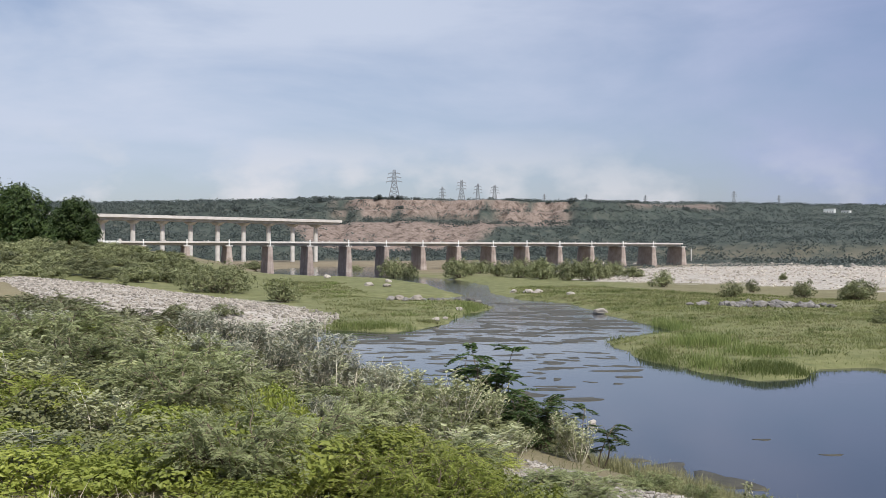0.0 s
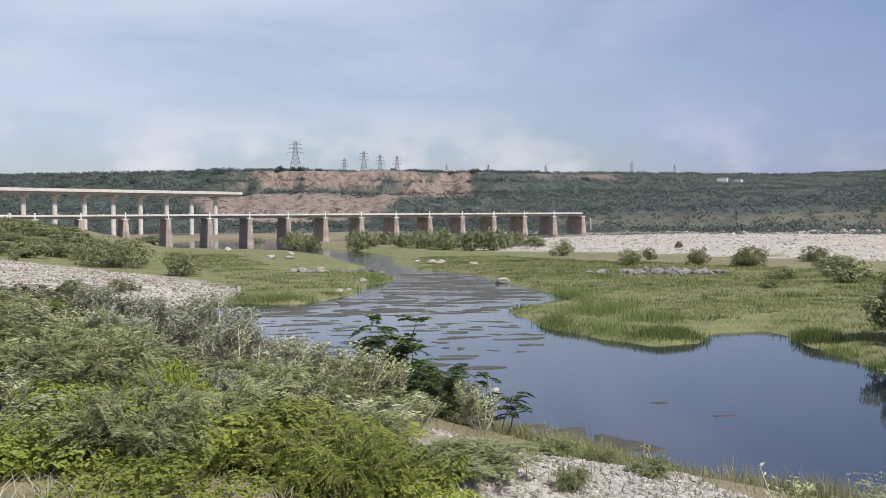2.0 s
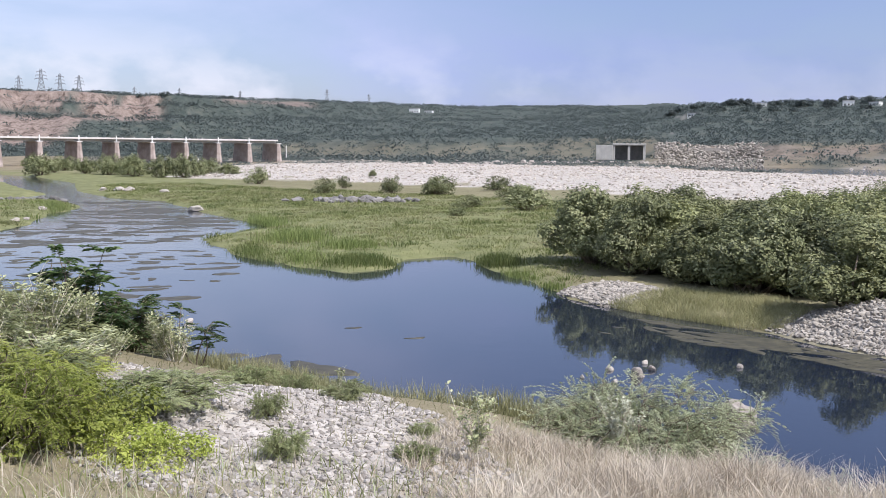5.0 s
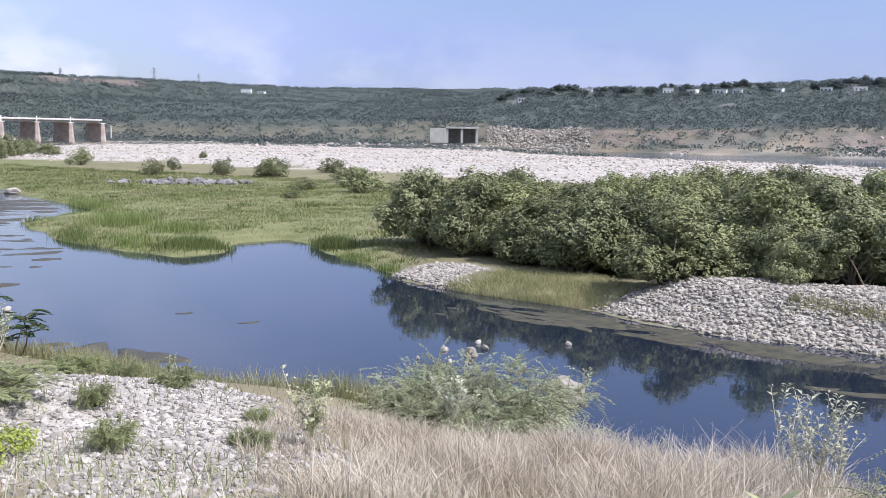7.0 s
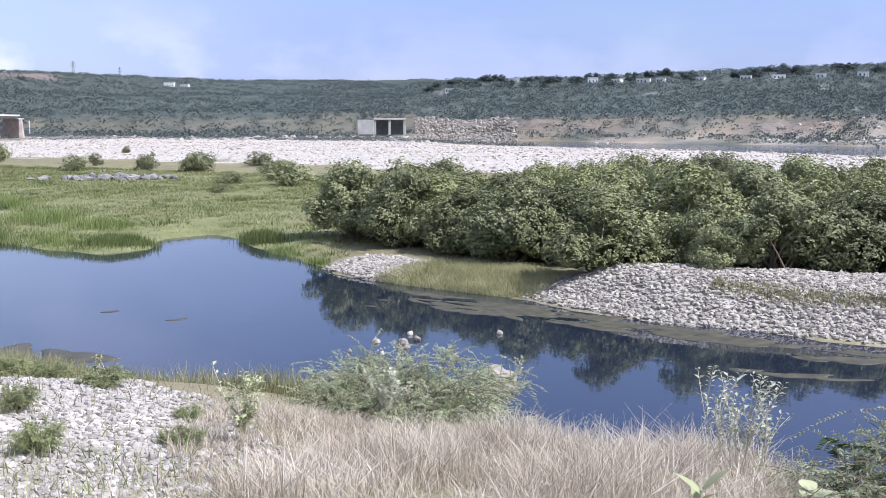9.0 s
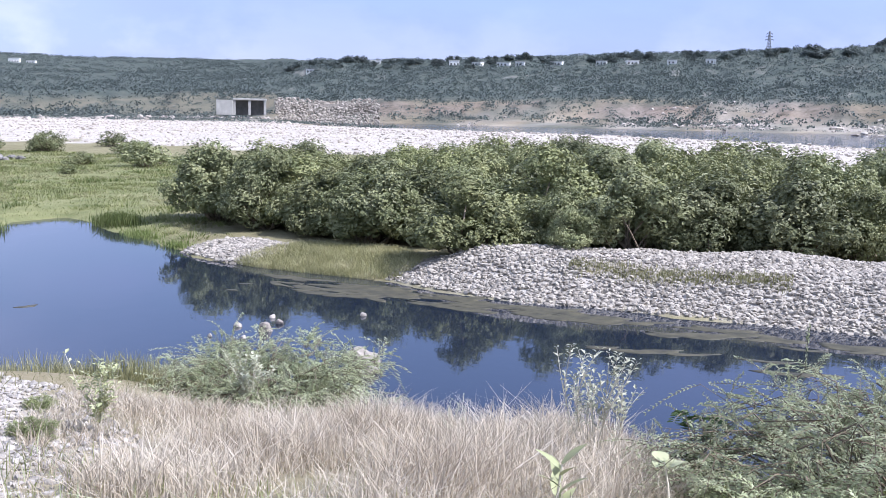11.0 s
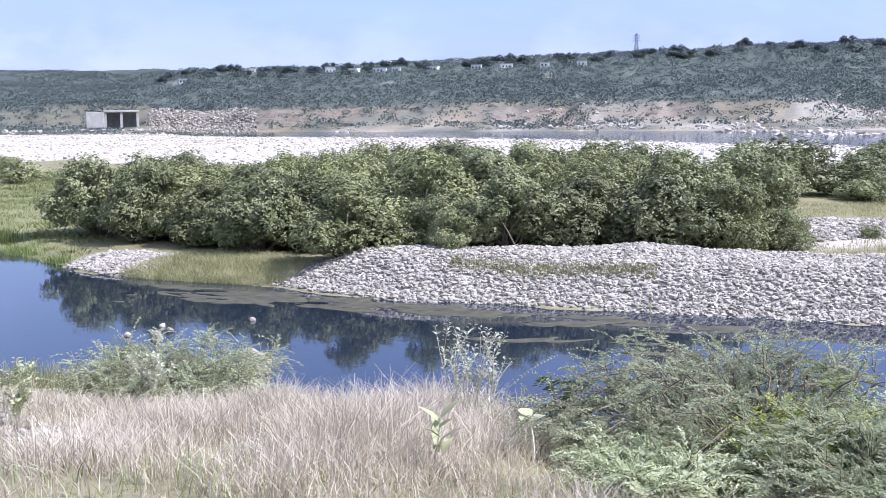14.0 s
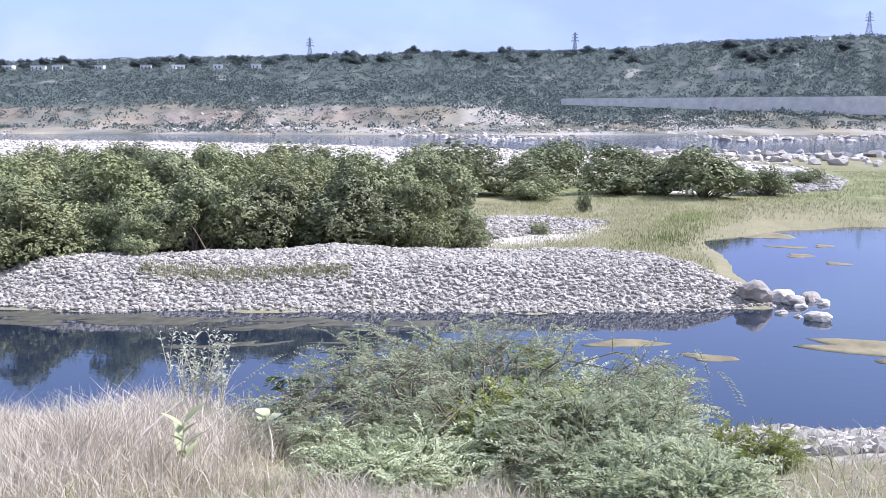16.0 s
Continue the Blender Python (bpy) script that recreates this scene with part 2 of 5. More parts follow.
def slope_share(x, y):
    """How far up the plateau's slope a place lies: 0 at its foot, 1 at its crest."""
    r, az = np.hypot(x, y), np.degrees(np.arctan2(x, y))
    foot = np.interp(az, [-30, 8, 22, 36, 45, 60, 70, 85, 95], [600, 560, 470, 430, 410, 372, 366, 390, 420])
    top = np.interp(az, TOP_AZ, TOP_R)
    gully = 9 * rough(az * 9.0, r * 0.04, 9.0, 2.5) + 3 * rough(az * 30.0, r * 0.1, 9.0, 6.1)
    return np.clip((r + gully * smooth(0, 60, r - foot) - foot) / (top - foot), 0, 1.0), top



def ground_height(x, y):
    """Height of the valley floor, its banks and the plateau behind."""
    r, az = np.hypot(x, y), np.degrees(np.arctan2(x, y))
    w = np.maximum(signed(WATER, x, y), signed(FAR_RIVER, x, y)) + 0.35 * rough(x, y, 3.0)
    land = -w
    near = smooth(-1.0, 1.0, signed(NEAR_SIDE, x, y)) * (land > -50)
    # meadow and flats beyond the pool
    z = 0.45 * (1 - np.exp(-np.maximum(land, 0) / 1.6)) + 0.10 * rough(x, y, 7.0) * smooth(0, 5, land)
    # bars and mounds of stones
    z = z + smooth(0, 26, signed(GRAVEL_BAR, x, y)) * (1.0 + 0.35 * smooth(200, 330, r) + 0.15 * rough(x, y, 11, 2))
    z = z + smooth(0, 10, signed(LEFT_MOUND, x, y)) * 1.1 + smooth(70, 130, y) * smooth(-14, -50, x) * smooth(170, 120, y) * 1.3
    z = z + smooth(0.2, 3.0, signed(STONE_BANK, x, y)) * (0.75 + 0.13 * rough(x, y, 3.2, 4.4))
    # high bank on the far left, up to the bridge's end
    left = smooth(-26, -70, x + 0.10 * (y - 150)) * smooth(115, 185, y) * smooth(335, 275, y)
    z = z + left * 5.6
    # rise from the far river to the plateau
    up = np.interp(az, RIDGE_AZ, RIDGE_UP)
    s, top = slope_share(x, y)
    shape = np.interp(s, [0, 0.05, 0.12, 0.3, 0.62, 0.92, 1.0], [0, 0.03, 0.17, 0.3, 0.56, 0.93, 1.0])
    easy = smooth(66, 74, az)
    shape = shape * (1 - easy) + easy * np.interp(s, [0, 0.12, 0.3, 0.62, 0.92, 1.0], [0, 0.06, 0.2, 0.52, 0.93, 1.0])
    cliff = smooth(-9, -5, az) * smooth(16, 7, az)
    cliffy = np.interp(s, [0, 0.3, 0.55, 0.60, 0.68, 0.72, 0.78, 0.81, 1.0], [0, 0.12, 0.48, 0.54, 0.60, 0.78, 0.82, 0.98, 1.0])
    shape = shape * (1 - cliff) + cliffy * cliff
    crest = up * top + EYE
    slope = smooth(0, 0.1, s)
    rise = shape * (crest - 1.0) + slope * rough(x, y, 70, 1.3) * 1.1 * (1 - 0.5 * s) + slope * 0.16 * rough(x, y, 16, 4.0)
    flats = smooth(240, 380, r) * (0.8 + 0.5 * rough(x, y, 30, 0.6)) * smooth(3, 20, land)
    z = z + flats + rise - np.maximum(r - top, 0) * 0.006
    # the near bank, on which the viewer stands
    bank = np.where(land > 0, 4.35 * (1 - np.exp(-np.maximum(land, 0) * 0.088)) * 1.18, 0)
    bank = np.minimum(bank, 4.4) + 0.12 * rough(x, y, 2.6, 2.2) * smooth(0.5, 3, land)
    z = z * (1 - near) + near * bank
    return np.where(w > 0, np.maximum(-0.9, -0.28 * np.maximum(w, 0)) - 0.02, np.maximum(z, 0.02 + 0.01 * np.clip(land, 0, 4)))


def zone(x, y):
    """What covers the ground: red meadow grass, green pale stones, blue dry earth and scrub; alpha is bare rock and scree."""
    r, az = np.hypot(x, y), np.degrees(np.arctan2(x, y))
    fuzz = 1.2 * rough(x, y, 5.0, 1.0) * np.clip(r / 60, 0.3, 4)
    stones = np.maximum.reduce([smooth(-1, 2.5, signed(GRAVEL_BAR, x, y) + 2 * fuzz), smooth(-0.5, 0.8, signed(LEFT_MOUND, x, y) + fuzz),
                                smooth(-0.3, 0.5, signed(STONE_BANK, x, y) + 0.2 * fuzz)])
    patch = np.maximum.reduce([smooth(1.0, 0.6, np.hypot((x - 2.3) / 2.6, (y - 12.8) / 6.2) + 0.12 * fuzz), smooth(1, 0.7, np.hypot((x - 11.2) / 2.8, (y + 0.8) / 2.2)),
                               smooth(1, 0.7, np.hypot((x - 47) / 8.0, (y - 16) / 4.5) + 0.1 * fuzz), smooth(1, 0.7, np.hypot((x - 86) / 12, (y - 14) / 9) + 0.1 * fuzz)])
    stones = np.maximum(stones, patch)
    flats = smooth(290, 330, r) * smooth(455, 395, r) * smooth(4, 16, az)
    stones = np.maximum(stones, flats * np.clip(0.25 + 0.5 * rough(x, y, 26, 3.3), 0, 0.6))
    near = smooth(-1, 1, signed(NEAR_SIDE, x, y))
    dry = np.maximum(near * 0.75, smooth(230, 300, r + 6 * fuzz))
    dry = np.maximum(dry, 0.6 * smooth(26, 30, az) * smooth(78, 62, r))
    dry = np.maximum(dry, 0.55 * smooth(104, 130, r + 2 * fuzz) * smooth(9, 13, az))
    s, _ = slope_share(x, y)
    spots = rough(az * 6.0, s * 30.0, 5.0, 2.0)
    upper = smooth(0.67, 0.71, s) * smooth(1.0, 0.95, s) * smooth(-6.6, -5.6, az) * smooth(7.6, 6.6, az) * smooth(-0.45, 0.15, spots + 0.5 * smooth(-4.5, -3, az) * smooth(2, 0.5, az))
    scree = smooth(0.24, 0.3, s) * smooth(0.66, 0.6, s + 0.05 * spots) * smooth(-8.0, -7.0, az + 4 * (s - 0.3)) * smooth(3.2, 2.0, az + 0.5 * spots - 3.5 * (s - 0.5))
    saddle = smooth(0.55, 0.6, s) * smooth(0.8, 0.72, s) * smooth(2.5, 3.4, az) * smooth(7.4, 6.6, az)
    streak = smooth(0.80, 0.83, s + 0.02 * spots) * smooth(0.95, 0.92, s) * smooth(9.2, 11, az) * smooth(15.6, 14.6, az)
    scarp = smooth(0.045, 0.06, s) * smooth(0.14, 0.11, s) * smooth(33, 37, az) * smooth(70, 58, az) * np.clip(0.35 + 0.6 * rough(x, y, 24, 7.0), 0, 0.7)
    bare = np.maximum.reduce([upper, scree, saddle * 0.9, streak * 0.8, scarp])
    stones = np.maximum(stones, np.clip(rough(az * 8.0, s * 40.0, 6.0, 5.0) - 0.75, 0, 0.5) * (az > 33) * smooth(0.15, 0.25, s) * smooth(0.9, 0.7, s))
    return np.stack([1 - dry, stones, dry, np.clip(bare, 0, 1)], -1)


def mesh_object(name, verts, faces, mat, parent=None, flat=True):
    me = bpy.data.meshes.new(name)
    verts = np.asarray(verts, np.float32)
    if isinstance(faces, np.ndarray):
        k = faces.shape[1]
        me.vertices.add(len(verts))
        me.vertices.foreach_set("co", verts.ravel())
        me.loops.add(faces.size)
        me.loops.foreach_set("vertex_index", faces.ravel().astype(np.int32))
        me.polygons.add(len(faces))
        me.polygons.foreach_set("loop_start", np.arange(0, faces.size, k, dtype=np.int32))
        me.update(calc_edges=True)
    else:
        me.from_pydata(verts.tolist(), [], faces)
        me.update()
    me.polygons.foreach_set("use_smooth", np.full(len(me.polygons), not flat))
    me.materials.append(M[mat] if isinstance(mat, str) else mat)
    ob = new(name, me)
    ob.parent = parent
    return ob


def part(name, bm, mat, parent, label=""):
    me = bpy.data.meshes.new(name)
    bm.to_mesh(me)
    bm.free()
    me.materials.append(M[mat])
    ob = new(name, me)
    ob.parent = parent
    return tagged(ob, label)


def empty(name, x, y, z, turn=0.0, size=1.0):
    ob = new(name)
    ob.matrix_world = pose(x, y, z, 0, 0, turn) @ Matrix.Diagonal((size, size, size, 1))
    return ob


# ---- ground, one sheet to the horizon ----
fan = np.radians(np.concatenate([np.arange(-180, -30, 5.0), np.arange(-30, 100, 0.27), np.arange(100, 180, 5.0)]))
rings = np.concatenate([[0.004], np.geomspace(0.5, 1.9, 6), np.geomspace(2.0, 560, 290), np.arange(564, 860, 4.0), np.geomspace(868, 1500, 30), np.geomspace(1560, 4600, 12)])
gr, ga = np.meshgrid(rings, fan, indexing="ij")
gx, gy = gr * np.sin(ga), gr * np.cos(ga)
gz = ground_height(gx, gy)
gv = np.stack([gx, gy, gz], -1).reshape(-1, 3)
ni, nj = gx.shape


def ground_z(x, y):
    """Height of the ground sheet under any place."""
    x, y = np.asarray(x, float), np.asarray(y, float)
    fi = np.interp(np.hypot(x, y), rings, np.arange(ni))
    fj = np.interp(np.arctan2(x, y), fan, np.arange(nj))
    i, j = np.minimum(fi.astype(int), ni - 2), np.minimum(fj.astype(int), nj - 2)
    u, v = fi - i, fj - j
    return (gz[i, j] * (1 - u) + gz[i + 1, j] * u) * (1 - v) + (gz[i, j + 1] * (1 - u) + gz[i + 1, j + 1] * u) * v


def z_at(x, y):
    return float(ground_z(x, y))


ii, jj = np.meshgrid(np.arange(ni - 1), np.arange(nj), indexing="ij")
jn = (jj + 1) % nj
gf = np.stack([ii * nj + jj, (ii + 1) * nj + jj, (ii + 1) * nj + jn, ii * nj + jn], -1).reshape(-1, 4)
m, nt, b = material("valley_floor")
geo = nt.nodes.new("ShaderNodeNewGeometry")
pos = geo.outputs["Position"]
att = nt.nodes.new("ShaderNodeAttribute")
att.attribute_name = "cover"
split = node(nt, "ShaderNodeSeparateColor", {"Color": att.outputs["Color"]})
big, mid, fine = noise_tex(nt, pos, 0.09, 4.0), noise_tex(nt, pos, 0.7, 6.0, 0.65), noise_tex(nt, pos, 7.0, 4.0, 0.7)
meadow = mix(nt, big, ramp(nt, mid, (0.3, (0.085, 0.1, 0.04)), (0.6, (0.17, 0.185, 0.075)), (0.8, (0.32, 0.29, 0.17))), ramp(nt, mid, (0.3, (0.13, 0.145, 0.06)), (0.7, (0.28, 0.265, 0.14))))
earth = mix(nt, mid, ramp(nt, big, (0.3, (0.16, 0.115, 0.08)), (0.7, (0.30, 0.235, 0.165))), ramp(nt, fine, (0.3, (0.10, 0.10, 0.05)), (0.7, (0.33, 0.29, 0.2))))
pebble = node(nt, "ShaderNodeTexVoronoi", {"Vector": pos}, Scale=3.2)
stone_c = mix(nt, 0.45, ramp(nt, mid, (0.3, (0.28, 0.25, 0.21)), (0.7, (0.53, 0.485, 0.42))), ramp(nt, pebble.outputs["Color"], (0.1, (0.18, 0.165, 0.145)), (0.9, (0.62, 0.58, 0.53))))
streak = node(nt, "ShaderNodeMapping", {"Vector": pos}, Scale=(0.05, 0.05, 0.35))
strata = noise_tex(nt, streak.outputs[0], 1.6, 6.0, 0.65)
scree = mix(nt, strata, ramp(nt, mid, (0.3, (0.12, 0.095, 0.085)), (0.7, (0.25, 0.2, 0.17))), ramp(nt, mid, (0.3, (0.2, 0.15, 0.125)), (0.7, (0.37, 0.3, 0.25))))
col = mix(nt, split.outputs[2], meadow, earth)
grown = nt.nodes.new("ShaderNodeAttribute")
grown.attribute_name = "growth"
# growth on the far ground, its green also greyed towards blue for haze
hazed_green = ramp(nt, noise_tex(nt, pos, 0.11, 7.0, 0.75), (0.36, (0.045, 0.06, 0.053)), (0.55, (0.078, 0.092, 0.078)), (0.72, (0.15, 0.14, 0.115)))
col = mix(nt, grown.outputs["Fac"], col, hazed_green)
# upright dark streaks: shade of gullies and cracks painted into the bare rock
crack_shade_map = node(nt, "ShaderNodeMapping", {"Vector": pos}, Scale=(0.22, 0.22, 0.05))
crack_shade = ramp(nt, noise_tex(nt, crack_shade_map.outputs[0], 1.0, 6.0, 0.7), (0.36, (0.25, 0.22, 0.2)), (0.52, (1.0, 1.0, 1.0)))
scree = mix(nt, 0.85, scree, crack_shade, "MULTIPLY")
col = mix(nt, att.outputs["Alpha"], col, scree)
col = mix(nt, split.outputs[1], col, stone_c)
nt.links.new(col, b.inputs["Base Color"])
b.inputs["Roughness"].default_value = 0.92
b.inputs["Specular IOR Level"].default_value = 0.15
bump(nt, fine, 0.6, 0.06, b)
ground = mesh_object("ground", gv, gf, m, flat=False)
cov = ground.data.color_attributes.new("cover", "FLOAT_COLOR", "POINT")
cov.data.foreach_set("color", zone(gx, gy).astype(np.float32).ravel())
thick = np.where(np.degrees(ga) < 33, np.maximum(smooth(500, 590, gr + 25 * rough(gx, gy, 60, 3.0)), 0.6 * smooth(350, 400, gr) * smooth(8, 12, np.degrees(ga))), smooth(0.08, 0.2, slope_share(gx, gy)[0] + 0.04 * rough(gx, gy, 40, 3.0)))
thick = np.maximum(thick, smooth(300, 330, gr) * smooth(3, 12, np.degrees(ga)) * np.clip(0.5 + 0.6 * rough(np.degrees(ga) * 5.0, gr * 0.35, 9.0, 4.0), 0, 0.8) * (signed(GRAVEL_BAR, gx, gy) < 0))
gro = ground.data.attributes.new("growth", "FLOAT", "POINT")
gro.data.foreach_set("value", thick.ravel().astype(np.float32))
tagged(ground, "wide stony river valley floor with meadows, gravel bars and scrub banks", "ground", kind="structure")

# ---- water ----
m, nt, b = material("river_water")
geo = nt.nodes.new("ShaderNodeNewGeometry")
b.inputs["Base Color"].default_value = (0.014, 0.02, 0.034, 1)
b.inputs["Roughness"].default_value = 0.035
b.inputs["IOR"].default_value = 1.45
b.inputs["Specular IOR Level"].default_value = 0.9
stretch = node(nt, "ShaderNodeMapping", {"Vector": geo.outputs["Position"]}, Scale=(1.0, 0.55, 1.0), Rotation=(0, 0, 0.5))
flow = node(nt, "ShaderNodeVectorMath", {0: geo.outputs["Position"]})
flow.operation = "LENGTH"
lively = node(nt, "ShaderNodeMapRange", {"Value": flow.outputs["Value"]}, From_Min=45.0, From_Max=160.0, To_Min=0.05, To_Max=1.0)
ripple = node(nt, "ShaderNodeBump", {"Height": noise_tex(nt, stretch.outputs[0], 2.2, 3.0), "Strength": lively.outputs[0]}, Distance=0.05)
nt.links.new(ripple.outputs[0], b.inputs["Normal"])
far = 4500
water = mesh_object("water", [(-far, -far, 0), (far, -far, 0), (far, far, 0), (-far, far, 0)], np.array([[0, 1, 2, 3]]), m)
tagged(water, "still dark blue river water reflecting the sky", "water", kind="structure")

# ---- shapes ----


def beam(bm, p, q, w, h=None):
    """A square bar from p to q."""
    p, q = Vector(p), Vector(q)
    d = (q - p)
    rot = d.to_track_quat("Z", "Y").to_matrix().to_4x4()
    bmesh.ops.create_cube(bm, size=1, matrix=Matrix.Translation((p + q) / 2) @ rot @ Matrix.Diagonal((w, h or w, d.length, 1)))


def block(bm, x0, x1, y0, y1, z0, z1):
    bmesh.ops.create_cube(bm, size=1, matrix=Matrix.Translation(((x0 + x1) / 2, (y0 + y1) / 2, (z0 + z1) / 2)) @ Matrix.Diagonal((x1 - x0, y1 - y0, z1 - z0, 1)))


def taper(bm, l0, t0, l1, t1, z0, z1, ends=0.0):
    """A pier: longer and thicker at its foot, with blunt pointed ends along y."""
    rows = []
    for l, t, z in ((l0, t0, z0), (l1, t1, z1)):
        e = ends * t
        ring = [(-t / 2, -l / 2 + e), (0, -l / 2), (t / 2, -l / 2 + e), (t / 2, l / 2 - e), (0, l / 2), (-t / 2, l / 2 - e)]
        rows.append([bm.verts.new((x, y, z)) for x, y in ring])
    for k in range(6):
        bm.faces.new((rows[0][k], rows[0][(k + 1) % 6], rows[1][(k + 1) % 6], rows[1][k]))
    bm.faces.new(rows[1])
    bm.faces.new(rows[0][::-1])


def bevelled(bm, width=0.06):
    bmesh.ops.bevel(bm, geom=bm.edges[:], offset=width, segments=1, affect="EDGES", clamp_overlap=True)
    return bm


# ---- old low bridge: sixteen piers and girder spans of 11.6 m ----
LOW_X, LOW_Y, LOW_DX, LOW_DY, LOW_TOP = -72.1, 289.0, 10.77, 4.26, 8.7
span = math.hypot(LOW_DX, LOW_DY)
turn = math.degrees(math.atan2(LOW_DY, LOW_DX))
low_bridge = tagged(empty("low_bridge", LOW_X, LOW_Y, 0, turn), "old low road bridge on tapered masonry piers across the river bed", "bridge")
for k in range(-1, 15):
    bm = bmesh.new()
    wx, wy = LOW_X + k * LOW_DX, LOW_Y + k * LOW_DY
    foot = min(z_at(wx, wy), 3.2) - 1.0
    taper(bm, 10.4, 2.2, 9.0, 1.25, foot, LOW_TOP - 1.25, 0.25)
    pier = part("pier", bevelled(bm, 0.08), "masonry", low_bridge)
    pier.location.x = k * span
    bm = bmesh.new()
    block(bm, -0.95, 0.95, -4.4, 4.4, LOW_TOP - 1.25, LOW_TOP - 0.95)
    cap = part("pier_cap", bevelled(bm, 0.05), "concrete_pale", pier)
for k in range(-2, 14):
    bm = bmesh.new()
    for y in (-2.6, -0.9, 0.9, 2.6):
        block(bm, 0.05, span - 0.05, y - 0.2, y + 0.2, LOW_TOP - 0.95, LOW_TOP - 0.3)
    girder = part("girder", bm, "concrete", low_bridge)
    girder.location.x = k * span
    bm = bmesh.new()
    block(bm, 0.03, span - 0.03, -3.9, 3.9, LOW_TOP - 0.3, LOW_TOP)
    slab = part("deck_slab", bevelled(bm, 0.04), "concrete_pale", low_bridge)
    slab.location.x = k * span
    for side in (-3.75, 3.75):
        bm = bmesh.new()
        block(bm, 0.03, span - 0.03, side - 0.12, side + 0.12, LOW_TOP, LOW_TOP + 0.22)
        kerb = part("kerb", bm, "concrete_pale", slab)
        bm = bmesh.new()
        block(bm, span / 2 - 0.15, span / 2 + 0.15, side - 0.1, side + 0.1, LOW_TOP + 0.22, LOW_TOP + 0.5)
        part("guard_stone", bm, "concrete_pale", slab)
    bm = bmesh.new()
    block(bm, -0.16, 0.16, -4.05, -3.9, LOW_TOP - 0.9, LOW_TOP + 0.75)
    post = part("joint_post", bm, "whitewash", low_bridge)
    post.location.x = k * span
# abutment at the bridge's left end
bm = bmesh.new()
taper(bm, 13.0, 8.0, 11.0, 6.5, 2.0, LOW_TOP + 0.3, 0.0)
abut = part("abutment", bevelled(bm, 0.15), "whitewash", low_bridge)
abut.location.x = -2.1 * span - 3

# ---- new high bridge ----
NEW_X, NEW_Y, NEW_DX, NEW_DY, NEW_TOP = -129.0, 430.0, 9.71, 9.33, 20.4
nspan = math.hypot(NEW_DX, NEW_DY)
high_bridge = tagged(empty("high_bridge", NEW_X, NEW_Y, 0, math.degrees(math.atan2(NEW_DY, NEW_DX))), "tall new concrete road bridge on slender columns, ending in mid valley", "bridge")
for k in range(-2, 8):
    wx, wy = NEW_X + k * NEW_DX, NEW_Y + k * NEW_DY
    bm = bmesh.new()
    bmesh.ops.create_cone(bm, cap_ends=True, segments=12, radius1=1.0, radius2=1.0, depth=NEW_TOP - 2.6 - z_at(wx, wy) + 1.5, matrix=Matrix.Translation((0, 0, (NEW_TOP - 2.6 + z_at(wx, wy) - 1.5) / 2)))
    column = part("column", bm, "concrete_pale", high_bridge)
    column.location.x = k * nspan
    bm = bmesh.new()
    taper(bm, 3.0, 2.0, 9.0, 2.0, NEW_TOP - 2.7, NEW_TOP - 1.5, 0.0)
    part("column_head", bm, "concrete_pale", column)
for k in range(-3, 8):
    x1 = nspan * (0.9 if k == 7 else 1.0)
    bm = bmesh.new()
    for y in (-3.2, 0, 3.2):
        block(bm, 0.04, x1 - 0.04, y - 0.35, y + 0.35, NEW_TOP - 1.5, NEW_TOP - 0.35)
    girder = part("girder", bm, "concrete", high_bridge)
    girder.location.x = k * nspan
    bm = bmesh.new()
    block(bm, 0.02, x1 - 0.02, -5.0, 5.0, NEW_TOP - 0.35, NEW_TOP)
    slab = part("deck_slab", bm, "concrete_pale", high_bridge)
    slab.location.x = k * nspan
    for side in (-4.9, 4.9):
        bm = bmesh.new()
        block(bm, 0.02, x1 - 0.02, side - 0.1, side + 0.1, NEW_TOP, NEW_TOP + 0.9)
        part("parapet", bm, "concrete_pale", slab)


# ---- pylons on the plateau ----
def pylon(az, dist, rise, width):
    """rise: slope of the sight line from the eye to its top."""
    a = radians(az)
    x, y = dist * math.sin(a), dist * math.cos(a)
    height = max(8.0, rise * dist + EYE - z_at(x, y) + 0.5)
    ob = tagged(empty("pylon", x, y, z_at(x, y) - 0.5, -az), "grey steel lattice transmission pylon on the plateau", "pylon", "pylons along the ridge")
    h, w = height, width

    def half(z):
        return np.interp(z / h, [0, 0.6, 1.0], [w / 2, w * 0.17, w * 0.07])

    t = 0.38 if height > 16 else 0.26
    for sx in (-1, 1):
        for sy in (-1, 1):
            bm = bmesh.new()
            for z0, z1 in ((0, 0.6 * h), (0.6 * h, h)):
                beam(bm, (sx * half(z0), sy * half(z0), z0), (sx * half(z1), sy * half(z1), z1), t)
            part("leg", bm, "steel", ob)
    bm = bmesh.new()
    zs = np.linspace(0, h, 9)
    for z0, z1 in zip(zs, zs[1:]):
        for s in (-1, 1):
            beam(bm, (-half(z0), s * half(z0), z0), (half(z1), s * half(z1), z1), t * 0.55)
            beam(bm, (half(z0), s * half(z0), z0), (-half(z1), s * half(z1), z1), t * 0.55)
            beam(bm, (-half(z1), s * half(z1), z1), (half(z1), s * half(z1), z1), t * 0.55)
    part("bracing", bm, "steel", ob)
    for f, l in ((0.66, 0.46), (0.78, 0.40), (0.9, 0.34)):
        for s in (-1, 1):
            bm = bmesh.new()
            beam(bm, (0, 0, f * h), (s * l * w * 1.25, 0, f * h), t * 0.8)
            beam(bm, (0, 0, f * h + 0.05 * h), (s * l * w * 1.25, 0, f * h), t * 0.6)
